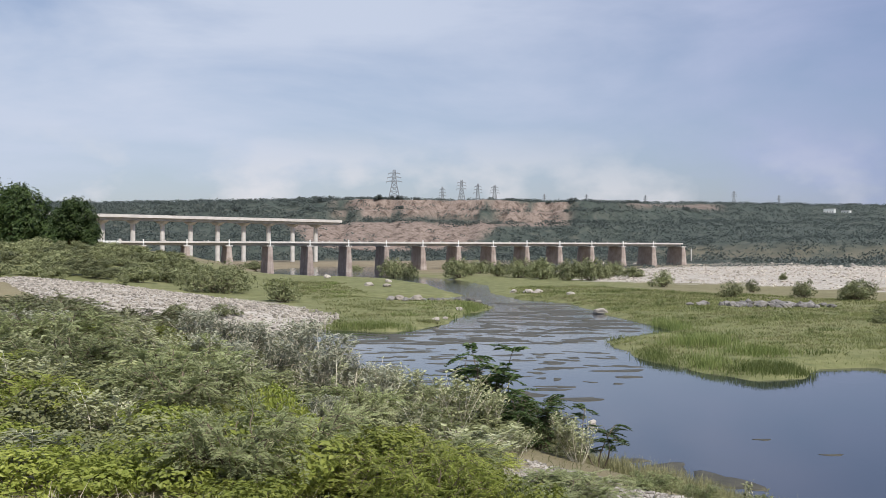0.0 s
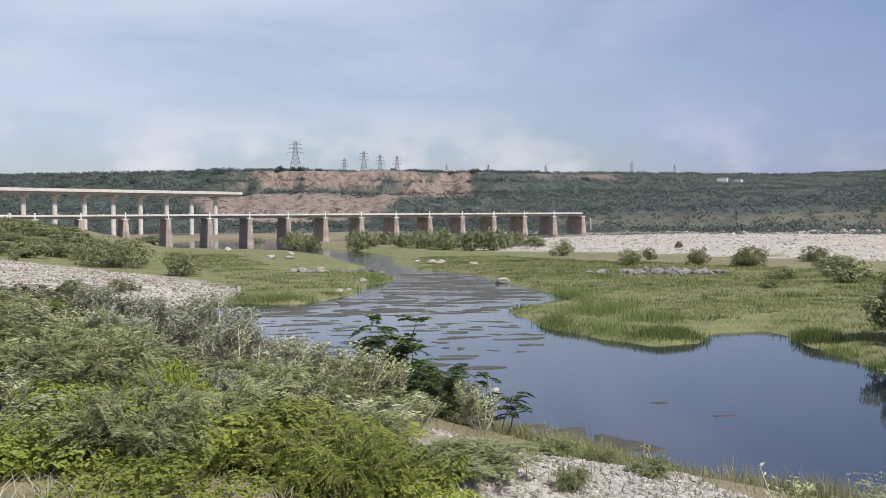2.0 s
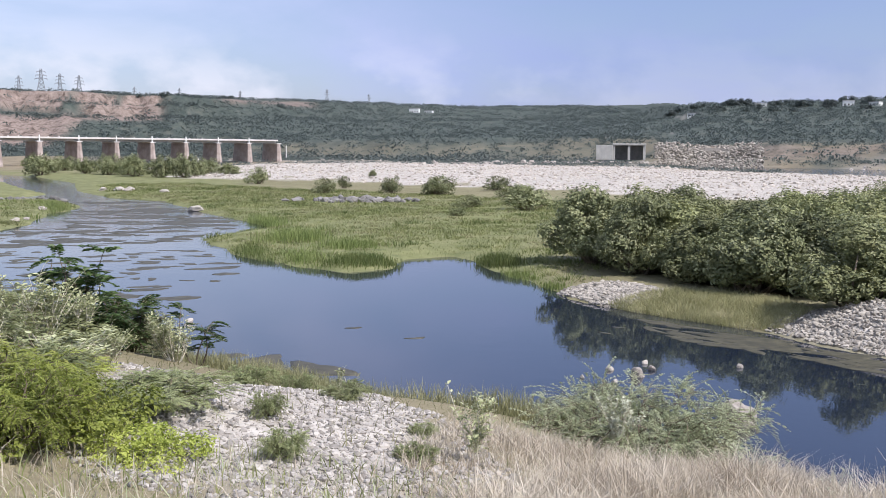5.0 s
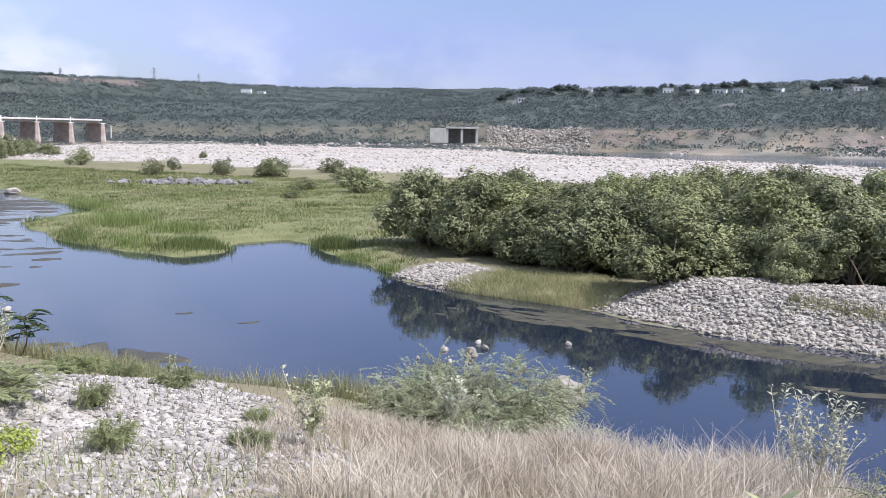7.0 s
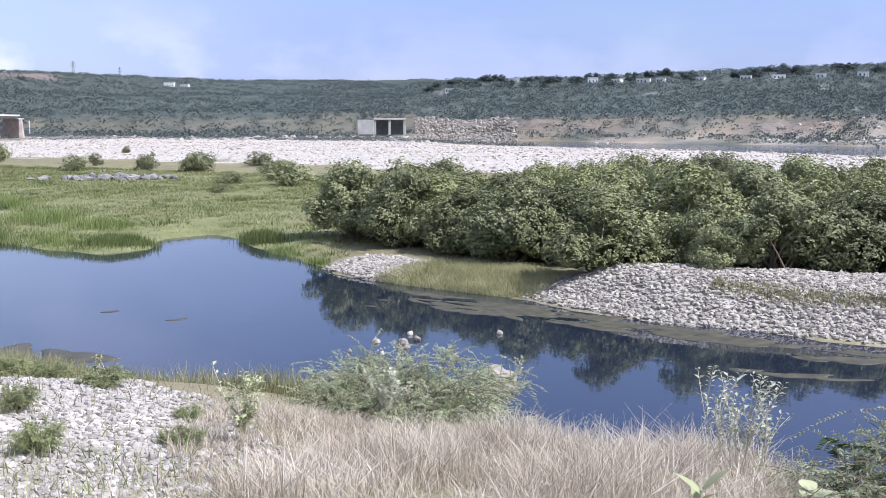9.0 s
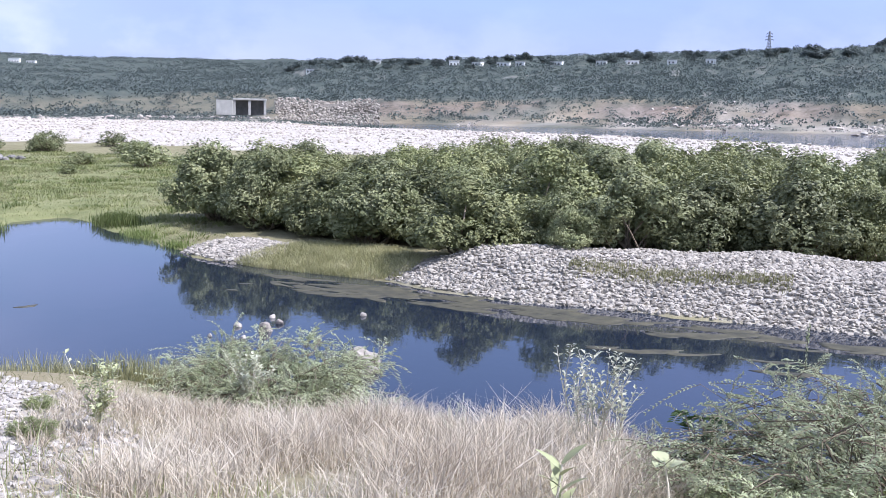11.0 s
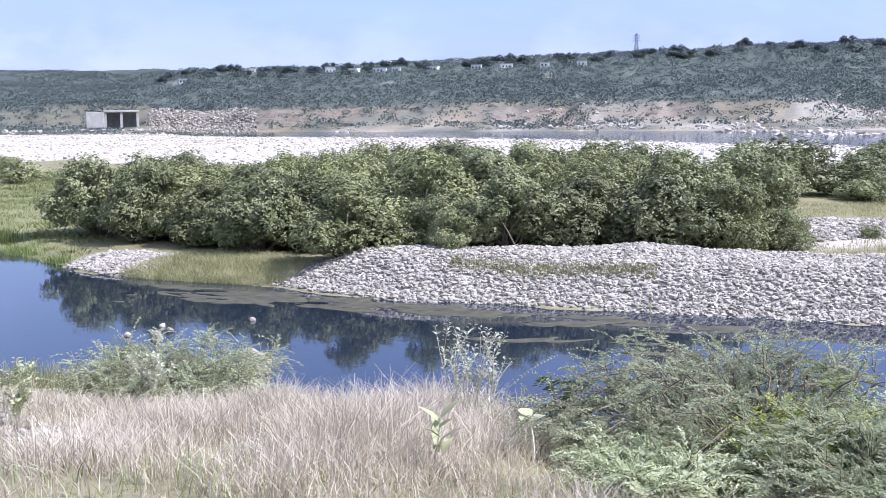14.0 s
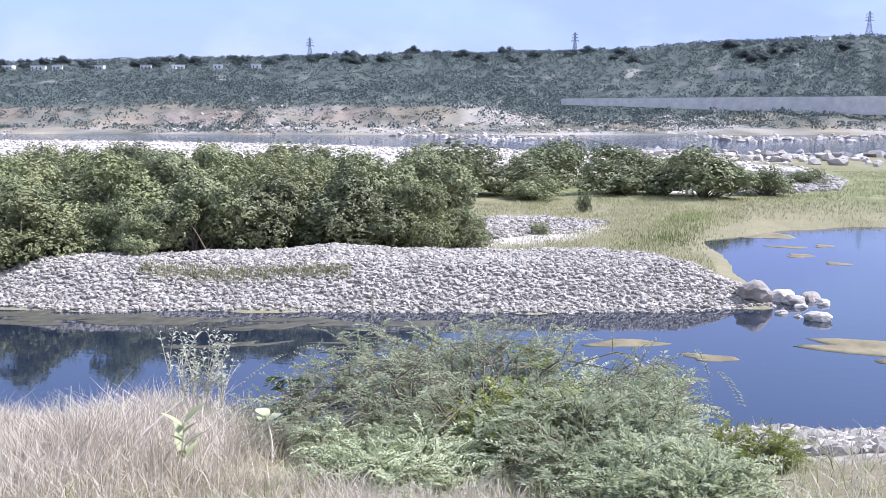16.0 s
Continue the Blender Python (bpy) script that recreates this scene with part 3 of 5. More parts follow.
            beam(bm, (s * l * w * 1.2, 0, f * h), (s * l * w * 1.2, 0, f * h - 0.05 * h), t * 0.6)
            part("crossarm", bm, "steel", ob)
    return ob


for row in ((-2.70, 820, 0.079, 11), (1.03, 850, 0.0693, 8), (1.93, 900, 0.0655, 7), (2.86, 870, 0.0644, 7), (-0.03, 960, 0.0628, 6), (5.6, 1000, 0.0555, 4), (7.9, 1000, 0.0552, 4), (11.07, 1100, 0.0537, 4),
            (15.72, 1100, 0.0563, 5), (18.0, 1200, 0.052, 4), (59.9, 800, 0.074, 5), (74.3, 760, 0.079, 4.5), (89.2, 660, 0.092, 4.5)):
    pylon(*row)


# ---- plants ----
rng = np.random.default_rng(7)


def leaf_faces(n, k=4):
    return np.arange(n * k).reshape(n, k)


def leaf_verts(p, nrm, size, wide=0.42, along=None):
    """Folded diamond leaves at p, facing about nrm."""
    n = len(p)
    nrm = nrm / (np.linalg.norm(nrm, axis=1, keepdims=True) + 1e-9)
    a = rng.normal(size=(n, 3)) if along is None else along
    u = np.cross(nrm, a)
    u = u / (np.linalg.norm(u, axis=1, keepdims=True) + 1e-9)
    if along is not None:
        u = along / (np.linalg.norm(along, axis=1, keepdims=True) + 1e-9)
    v = np.cross(nrm, u)
    s = np.asarray(size).reshape(-1, 1) * np.ones((n, 1))
    return np.stack([p - u * s * 0.5, p + v * s * wide * 0.5 + nrm * s * 0.12, p + u * s * 0.55 - nrm * s * 0.1, p - v * s * wide * 0.5 + nrm * s * 0.12], 1).reshape(-1, 3)


def unit(n):
    d = rng.normal(size=(n, 3))
    return d / np.linalg.norm(d, axis=1, keepdims=True)


def tubes(paths, radii, sides=5):
    """Tapered round limbs along paths, as one mesh."""
    vs, fs, base = [], [], 0
    for path, (r0, r1) in zip(paths, radii):
        path = np.asarray(path, float)
        n = len(path)
        tang = np.gradient(path, axis=0)
        tang /= np.linalg.norm(tang, axis=1, keepdims=True) + 1e-9
        ref = np.array([0.31, 0.85, 0.42])
        u = np.cross(tang, ref)
        u /= np.linalg.norm(u, axis=1, keepdims=True) + 1e-9
        v = np.cross(tang, u)
        ang = np.arange(sides) * 2 * np.pi / sides
        rad = np.linspace(r0, r1, n)[:, None, None]
        vs.append((path[:, None] + rad * (np.cos(ang)[None, :, None] * u[:, None] + np.sin(ang)[None, :, None] * v[:, None])).reshape(-1, 3))
        i, j = np.meshgrid(np.arange(n - 1), np.arange(sides), indexing="ij")
        jn = (j + 1) % sides
        fs.append(base + np.stack([i * sides + j, i * sides + jn, (i + 1) * sides + jn, (i + 1) * sides + j], -1).reshape(-1, 4))
        base += n * sides
    return np.concatenate(vs), np.concatenate(fs)


def curve(p, q, bend=0.15, n=5):
    p, q = np.asarray(p, float), np.asarray(q, float)
    t = np.linspace(0, 1, n)[:, None]
    off = rng.normal(size=3) * bend * np.linalg.norm(q - p)
    return p + (q - p) * t + off * np.sin(t * np.pi) * (1 - 0.4 * t)


def shrub(name, width, height, leaves, size, leaf, label, lumps=14, trunk=0.06, low=0.12, bark="bark"):
    """A shrub or tree built round its foot: stems, limbs to every clump, and clumps of single leaves."""
    ob = tagged(new(name), label, "shrub" if height < 6 else "tree")
    d = unit(lumps)
    d[:, 2] = np.abs(d[:, 2])
    c = d * rng.uniform(0.5, 1.0, (lumps, 1)) * (width * 0.36, width * 0.36, height * 0.62) + (0, 0, height * 0.2)
    skirt = rng.uniform(0, 1, lumps) < 0.3
    c[skirt, :2] *= 1.2
    c[skirt, 2] = rng.uniform(0.16, 0.34, skirt.sum()) * height
    rad = np.minimum(rng.uniform(0.2, 0.36, lumps) * width / 2, 0.34 * height)
    share = rad ** 2 / (rad ** 2).sum()
    pts, nrm = [], []
    for k in range(lumps):
        n = int(leaves * share[k])
        e = np.repeat(unit(n // 7 + 1), 7, 0)[:n]
        e[:, 2] += 0.25
        wob = 1 + 0.28 * np.sin(e[:, :1] * 7 + k) * np.sin(e[:, 1:2] * 6 - k) * np.sin(e[:, 2:] * 8 + 2 * k)
        rr = rad[k] * wob * np.repeat(rng.uniform(0.45, 1.15, (n // 7 + 1, 1)) ** 0.6, 7, 0)[:n]
        off = unit(n)
        pts.append(c[k] + e * rr * (1, 1, 0.85) + off * size * 0.75)
        nrm.append(1.1 * e + 0.7 * off + (0, 0, 0.3))
    pts, nrm = np.concatenate(pts), np.concatenate(nrm)
    deep = np.zeros(len(pts))
    for k in range(lumps):
        deep = np.maximum(deep, 1 - np.linalg.norm(pts - c[k], axis=1) / rad[k])
    shell = deep < rng.uniform(0.25, 0.75, len(pts))
    pts, nrm = pts[shell], nrm[shell]
    fit = np.array([width / np.ptp(pts[:, 0]), width / np.ptp(pts[:, 1]), height / np.quantile(pts[:, 2], 0.998)])
    pts, c = pts * fit, c * fit
    keep = pts[:, 2] > height * low * rng.uniform(0.3, 1.0, len(pts))
    pts, nrm = pts[keep], nrm[keep]
    v = leaf_verts(pts, nrm, size * rng.uniform(0.6, 1.3, len(pts)), 0.62)
    mesh_object("crown", v, leaf_faces(len(pts)), leaf, ob)
    paths = [curve((rng.normal() * 0.1 * width * 0.3, rng.normal() * 0.1 * width * 0.3, -0.25), c[k]) for k in range(lumps)]
    v, f = tubes(paths, [(trunk * height / 4, trunk * 0.25)] * lumps)
    mesh_object("branching", v, f, bark, ob)
    return ob


def plant_at(ob, x, y, size=1.0, turn=None, tall=1.0, sink=0.05):
    ob.matrix_world = pose(x, y, z_at(x, y) - sink, 0, 0, rng.uniform(0, 360) if turn is None else turn) @ Matrix.Diagonal((size, size, size * tall, 1))
    return ob


def plant_copy(ob, x, y, size=1.0, tall=1.0, sink=0.05):
    o = copy_thing(ob, Matrix())
    return plant_at(o, x, y, size, None, tall, sink)


def inside(poly, x, y):
    return float(signed(poly, np.array([float(x)]), np.array([float(y)]))[0])


def scatter(poly, gap, tries=4000, edge=0.0):
    """Places inside an outline, no two nearer than gap."""
    p = np.array(poly)
    lo, hi = p.min(0), p.max(0)
    got = []
    cand = rng.uniform(lo, hi, (tries, 2))
    cand = cand[signed(poly, cand[:, 0], cand[:, 1]) > edge]
    for q in cand:
        if all((q[0] - g[0]) ** 2 + (q[1] - g[1]) ** 2 > gap * gap for g in got):
            got.append(q)
    return got


# thicket on the opposite bank, about four metres high
THICKET = [(24.6, 44.5), (25.6, 36.5), (27.2, 30.2), (30, 25.4), (34, 20.4), (39.2, 16.2), (44, 17), (50, 26), (52, 34), (49, 42.4), (40, 49), (31.7, 50.2)]
BUSH_LABEL = "dense green leafy shrub in the thicket on the stony river bank"
thicket = [shrub("thicket_shrub", 4.4 + 0.3 * k, 3.6 + 0.2 * (k % 3), 22000, 0.15, ("leaf_shrub", "leaf_lime", "leaf_shrub", "leaf_lime")[k], BUSH_LABEL, 26 + 4 * k, low=0.0) for k in range(4)]
# the front row over the stones, then the mass behind it: x, y, width, height, kind
FRONT = [(26.2, 44.3, 4.2, 3.9, 0), (26.3, 40.2, 3.7, 3.8, 2), (26.8, 36.6, 3.8, 3.0, 1), (26.7, 32.9, 4.0, 3.3, 0), (26.5, 27.0, 4.0, 2.95, 1), (28.1, 23.6, 1.9, 1.5, 2), (29.4, 25.2, 3.0, 2.7, 2),
         (30.7, 22.8, 3.9, 3.2, 0), (33.3, 21.3, 4.0, 3.3, 2), (35.2, 19.2, 4.4, 3.4, 0), (37.8, 17.3, 3.6, 3.0, 3), (39.8, 16.0, 2.4, 1.8, 2)]
for k, (x, y) in enumerate(scatter(THICKET, 2.5, edge=1.7)):
    w = rng.uniform(3.8, 5.2)
    FRONT.append((x, y, w, rng.uniform(2.9, 4.2), k % 4))
planted_kinds = set()
for x, y, w, h, k in FRONT:
    ob = copy_thing(thicket[k], Matrix()) if k in planted_kinds else thicket[k]
    planted_kinds.add(k)
    tagged(ob, group="thicket shrubs")
    ob.matrix_world = pose(x, y, z_at(x, y) - 0.05, 0, 0, rng.uniform(0, 360)) @ Matrix.Diagonal((1.22 * w / (4.4 + 0.3 * k), 1.22 * w / (4.4 + 0.3 * k), h / (3.6 + 0.2 * (k % 3)), 1))

# ---- shrubs and trees of the valley ----


def planted(base, rows, group, label=""):
    """Sets a shrub and its copies at (x, y, width, height) of each row."""
    dims = base["dims"]
    for k, (x, y, w, h) in enumerate(rows):
        ob = base if k == 0 else copy_thing(base, Matrix())
        tagged(ob, label, group=group)
        ob.matrix_world = pose(x, y, z_at(x, y) - 0.05, 0, 0, rng.uniform(0, 360)) @ Matrix.Diagonal((w / dims[0], w / dims[0], h / dims[1], 1))


def sized(ob, w, h):
    ob["dims"] = (w, h)
    return ob


back_shrub = sized(shrub("bank_shrub", 4.5, 3.4, 6000, 0.22, "leaf_shrub", "rounded green shrub behind the side arm of the river", 34, low=0.0), 3.6, 3.4)
planted(back_shrub, [(65.6, 28, 6.4, 3.9), (69, 23.5, 5, 2.9), (77, 23.5, 5.5, 3.7), (60, 33, 6, 3.7), (56, 38, 5.5, 3.6), (86, 19.7, 6.2, 3.4), (71.7, 10.6, 6.0, 3.7), (76.7, 7.0, 3.4, 2.2),
                     (72, 17, 5, 2.6), (90, 27, 6, 3.5), (62, 26, 4, 3.0), (57, 47, 5, 3.4), (84, 33, 6, 3.2), (66, 21, 3.4, 1.8), (74, 14, 4.4, 2.6), (80, 17, 5, 3.2), (82, 11, 4, 2.0), (94, 15, 6, 2.6), (63, 37, 5, 3.8), (90, 5, 3, 1.4), (70, 31, 6, 3.6)], "shrubs behind the side arm")
flat_shrub = sized(shrub("meadow_shrub", 3.6, 2.4, 2800, 0.2, "leaf_shrub", "dusty green bush at the edge of the gravel bar", 24, low=0.0), 3.6, 2.4)
planted(flat_shrub, [(34.9, 165, 4.3, 2.9), (35, 125.7, 3.5, 2.1), (42.1, 140.7, 2.2, 1.9), (43.9, 125.7, 3.2, 2.3), (46.2, 116, 3.9, 2.4), (61.3, 131, 4.2, 2.1), (43.3, 85.7, 5.4, 2.5),
                     (47.5, 117.8, 4.3, 2.4), (33.8, 80, 1.6, 0.8), (59.9, 182, 1.7, 1.4), (-17.6, 113.8, 4.6, 2.9), (-41.3, 134, 1.6, 1.6), (-16.6, 78.5, 2.8, 1.0), (-20.5, 80, 2.2, 0.9),
                     (43.2, 16.6, 1.3, 1.2), (46, 14.3, 1.2, 0.7), (59, 15.7, 1.1, 1.3), (40, 92, 3.2, 1.3), (50, 100, 4, 1.9), (54, 112, 3.6, 1.6), (36, 66, 2.6, 1.0)], "bushes on the flats")
mound_shrub = sized(shrub("mound_shrub", 9.5, 4.4, 8000, 0.24, "leaf_shrub", "broad low green acacia bush on the gravel mound", 40, low=0.0), 9.5, 4.4)
planted(mound_shrub, [(-28.7, 132, 11, 4.3), (-36, 150, 8, 3)], "bushes on the mound")
bridge_shrub = sized(shrub("riverside_shrub", 7, 4.2, 4200, 0.33, "leaf_shrub", "green riverside bush in front of the old bridge", 26, low=0.0), 7, 4.2)
planted(bridge_shrub, [(-12.5, 250, 9, 5.6), (3.5, 226, 7, 4.6), (2.5, 286, 6, 3.2), (9, 258, 7, 3.6), (12, 230, 6.5, 3.4), (16.6, 225, 7.4, 4.4), (19.9, 209, 7, 4.4), (24.3, 199, 6.8, 4.3),
                       (27.9, 197, 6.6, 4.6), (36, 221, 6.1, 3.6), (38, 209, 6.9, 2.4), (-8, 243, 5, 4.4), (6.5, 243, 5, 3.4), (20, 220, 6, 3.5), (31, 205, 5, 3.2), (-60, 330, 9, 3.2),
                       (-30, 345, 8, 2.6), (-90, 360, 9, 4), (30, 320, 6, 2.4), (50, 300, 5, 2)], "bushes by the old bridge")
LEFT_BANK = [(-30, 150), (-48, 138), (-62, 130), (-84, 150), (-112, 235), (-92, 262), (-62, 240), (-44, 190)]
bank_scrub = sized(shrub("bank_scrub", 4.5, 2.4, 2600, 0.26, "leaf_shrub", "light green scrub on the raised bank by the bridge approach", 12, low=0.0), 4.5, 2.4)
planted(bank_scrub, [(x, y, rng.uniform(4, 6.5), rng.uniform(1.4, 2.8)) for x, y in scatter(LEFT_BANK, 5.4)], "scrub on the raised bank")
shade_tree = sized(shrub("shade_tree", 12, 11, 22000, 0.45, "leaf_dark", "large dark green shade tree at the bridge approach", 40, 0.09, 0.18), 12, 11)
planted(shade_tree, [(-82.5, 199, 14, 13), (-92, 206, 17, 17), (-79.5, 220, 14, 11.5), (-86, 234, 14, 10), (-106, 226, 16, 16)], "trees at the bridge approach")

# scrub over the far slopes, too many to count
rng2 = np.random.default_rng(11)


def clumps(name, x, y, w, h, leaves, mat, label, category, leaf=0.42):
    n = len(x)
    z = ground_z(x, y)
    k = np.repeat(np.arange(n), leaves)
    e = rng2.normal(size=(len(k), 3))
    e /= np.linalg.norm(e, axis=1, keepdims=True)
    e[:, 2] = np.abs(e[:, 2])
    rad = rng2.uniform(0.7, 1.08, (len(k), 1))
    p = np.stack([x, y, z], 1)[k] + e * rad * np.stack([w / 2, w / 2, h], 1)[k]
    nr = e + 0.6 * rng2.normal(size=e.shape)
    v = leaf_verts(p, nr, (np.minimum(w, h) * leaf)[k] * rng2.uniform(0.7, 1.4, len(k)), 0.75)
    return tagged(mesh_object(name, v, leaf_faces(len(k)), mat), label, category, kind="stuff")


def far_places(n, az0, az1, lift=0.0):
    a = rng2.uniform(az0, az1, n * 3)
    foot = np.interp(a, [-30, 8, 22, 36, 45, 60, 70, 85, 95], [590, 540, 380, 445, 405, 375, 370, 395, 430])
    top = np.interp(a, [-30, 8, 20, 28, 36, 60, 95], [790, 820, 1250, 1550, 850, 790, 670])
    r = foot + (top - foot) * rng2.uniform(0, 1, n * 3) ** 0.8
    x, y = r * np.sin(np.radians(a)), r * np.cos(np.radians(a))
    bare = zone(x, y)[:, 3]
    dens = 0.62 + 0.38 * rough(x, y, 60, 8.0)
    ok = (rng2.uniform(0, 1, n * 3) > bare * 0.93) & (rng2.uniform(0, 1, n * 3) < dens + lift)
    return x[ok][:n], y[ok][:n]


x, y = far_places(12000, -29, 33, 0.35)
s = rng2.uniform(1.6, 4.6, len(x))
clumps("hillside_scrub", x, y, s * 1.7, s * 0.6, 18, "leaf_far_haze", "dark green scrub covering the far plateau slopes", "scrub")
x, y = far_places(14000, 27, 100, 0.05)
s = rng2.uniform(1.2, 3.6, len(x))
clumps("hillside_scrub", x, y, s * 1.7, s * 0.7, 18, "leaf_far_haze", "green scrub on the far river slope, tinted blue for haze", "scrub")
# bushes on the ledges of the red cliff
a = rng2.uniform(-7, 9, 900)
lev = rng2.choice([0.18, 0.34, 0.63, 0.66, 0.75, 0.9], 900) + rng2.normal(0, 0.015, 900)
r = 560 + 20 * np.clip(-a / 7, 0, 1) + (785 - 575) * lev
ok = rough(a * 9, lev * 9, 9.0, 3.0) > -0.25
x, y, s = (r * np.sin(np.radians(a)))[ok], (r * np.cos(np.radians(a)))[ok], rng2.uniform(1.2, 3.6, ok.sum())
clumps("cliff_scrub", x, y, s * 1.8, s * 0.7, 16, "leaf_far_haze", "dark bushes on the ledges of the red cliff", "scrub")
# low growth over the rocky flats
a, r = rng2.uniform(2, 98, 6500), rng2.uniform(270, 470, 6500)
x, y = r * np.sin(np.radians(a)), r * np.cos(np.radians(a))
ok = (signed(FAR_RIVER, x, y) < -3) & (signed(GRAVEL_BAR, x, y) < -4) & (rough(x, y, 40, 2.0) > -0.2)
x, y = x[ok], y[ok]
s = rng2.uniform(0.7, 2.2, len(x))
clumps("flats_scrub", x, y, s * 2.6, s * 0.55, 22, "leaf_far_haze", "low bushes on the rocky flats across the river, tinted blue for haze", "scrub")
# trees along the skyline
ridge_tree = sized(shrub("ridge_tree", 8, 6, 1600, 0.8, "leaf_far_haze", "dark round tree on the skyline of the far slope", 11, 0.1, 0.1), 8, 6)
rows = []
for a in np.concatenate([rng2.uniform(34, 96, 70), rng2.uniform(34, 56, 24), rng2.uniform(-24, 20, 20)]):
    r = float(np.interp(a, [-30, 8, 20, 28, 36, 60, 95], [770, 790, 1180, 1450, 815, 755, 640])) * rng2.uniform(0.9, 0.975)
    h = rng2.uniform(2.6, 5.6) if a > 30 else rng2.uniform(2, 4)
    rows.append((r * math.sin(radians(a)), r * math.cos(radians(a)), h * rng2.uniform(1.6, 2.6), h))
planted(ridge_tree, rows, "trees on the skyline")

# ---- stones ----
t_ = (1 + 5 ** 0.5) / 2
ICO_V = np.array([(-1, t_, 0), (1, t_, 0), (-1, -t_, 0), (1, -t_, 0), (0, -1, t_), (0, 1, t_), (0, -1, -t_), (0, 1, -t_), (t_, 0, -1), (t_, 0, 1), (-t_, 0, -1), (-t_, 0, 1)]) / 1.9
ICO_F = np.array([0, 11, 5, 0, 5, 1, 0, 1, 7, 0, 7, 10, 0, 10, 11, 1, 5, 9, 5, 11, 4, 11, 10, 2, 10, 7, 6, 7, 1, 8, 3, 9, 4, 3, 4, 2, 3, 2, 6, 3, 6, 8, 3, 8, 9, 4, 9, 5, 2, 4, 11, 6, 2, 10, 8, 6, 7, 9, 8, 1]).reshape(-1, 3)


def stone_verts(n, flat=0.62, angular=0.33):
    """n rough stones about one metre long, each of its own shape and turn."""
    v = np.repeat(ICO_V[None], n, 0) * rng2.uniform(1 - angular, 1 + angular, (n, 12, 1))
    v = v * np.stack([rng2.uniform(0.4, 0.55, n), rng2.uniform(0.28, 0.45, n), rng2.uniform(0.2, 0.36, n) * flat / 0.62], 1)[:, None]
    a, b2 = rng2.uniform(0, 6.28, n), rng2.normal(0, 0.45, n)
    c, s = np.cos(b2)[:, None], np.sin(b2)[:, None]
    v = np.stack([v[..., 0], v[..., 1] * c - v[..., 2] * s, v[..., 1] * s + v[..., 2] * c], -1)
    c, s = np.cos(a)[:, None], np.sin(a)[:, None]
    return np.stack([v[..., 0] * c - v[..., 1] * s, v[..., 0] * s + v[..., 1] * c, v[..., 2]], -1)


def stone_heap(name, x, y, size, mat, parent=None, lift=0.1, up=0.0):
    n = len(x)
    z = np.maximum(ground_z(x, y), -0.15) + up
    v = stone_verts(n) * size[:, None, None] + np.stack([x, y, z + size * lift], 1)[:, None]
    f = (ICO_F[None] + 12 * np.arange(n)[:, None, None]).reshape(-1, 3)
    return mesh_object(name, v.reshape(-1, 3), f, mat, parent)


def in_poly(poly, n, edge=0.0):
    p = np.array(poly)
    q = rng2.uniform(p.min(0), p.max(0), (n, 2))
    ok = signed(poly, q[:, 0], q[:, 1]) > edge
    return q[ok, 0], q[ok, 1]


def stone_field(name, poly, n, lo, hi, mat, label, edge=-0.4, singles=0):
    """A bank of loose stones: a stretch of single stones, the rest joined."""
    cx, cy = np.array(poly).mean(0)
    ob = tagged(new(name), label, "stone bank")
    x, y = in_poly(poly, n, edge)
    s = lo + (hi - lo) * rng2.uniform(0, 1, len(x)) ** 2.2
    if singles:
        order = np.argsort(np.hypot(x - singles[0], y - singles[1]))
        pick, rest = order[:280], order[280:]
        shapes = []
        for k, v in enumerate(stone_verts(9)):
            shapes.append(mesh_object("stone", v, ICO_F, mat, ob))
        for k, i in enumerate(pick):
            o = shapes[k] if k < 9 else new("stone", shapes[k % 9].data)
            o.parent = ob
            o.matrix_basis = pose(x[i], y[i], max(z_at(x[i], y[i]), -0.1) + 0.1 * s[i], rng2.normal() * 15, rng2.normal() * 15, rng2.uniform(0, 360)) @ Matrix.Diagonal((s[i], s[i], s[i], 1))
        x, y, s = x[rest], y[rest], s[rest]
    tagged(stone_heap("loose_stone", x, y, s, mat, ob), kind="stuff")
    return ob


stone_field("stone_bank", STONE_BANK, 84000, 0.05, 0.26, "cobble", "bank of loose grey white river stones along the water", -0.1, (28.5, 11.5))
stone_field("stone_mound", LEFT_MOUND, 17000, 0.16, 0.5, "cobble", "broad mound of pale grey cobbles in the river bed", -0.6, (-14, 84))
GRAVEL_SLOPE = [(0.2, 18.6), (-0.4, 12.5), (0.4, 8.4), (2.2, 6.6), (4.2, 8.0), (5.0, 12.0), (4.6, 16.5), (3.0, 19.0)]
stone_field("gravel_slope", GRAVEL_SLOPE, 24000, 0.015, 0.11, "gravel_near", "slope of pale broken stone on the near bank", 0.0, (3.2, 12.5))
RUBBLE = [(9.2, 0.6), (9.0, -1.4), (11.2, -3.2), (13.8, -1.8), (13.2, 0.9), (11.6, 1.5)]
stone_field("rubble_heap", RUBBLE, 3000, 0.1, 0.3, "cobble", "heap of angular grey rubble above the water", 0.0, (11.4, 0.2))
SIDE_STONES = [(40, 19.5), (43, 15.8), (48, 12.8), (54, 12.6), (55, 17), (50, 20.5), (44, 21.5)]
stone_field("stone_patch", SIDE_STONES, 5000, 0.12, 0.36, "cobble", "patch of grey stones between grass and bushes", 0.0, (46, 16))
BACK_STONES = [(76, 8), (82, 2), (98, 2), (110, 8), (100, 18), (84, 16)]
stone_field("stone_patch", BACK_STONES, 5000, 0.2, 0.6, "cobble", "patch of grey stones beyond the side arm", 0.0, (80, 8))
LEFT_TOE = [(20.9, 38.4), (20.6, 33.9), (22.4, 33.6), (23.8, 35.2), (23.2, 38.4)]
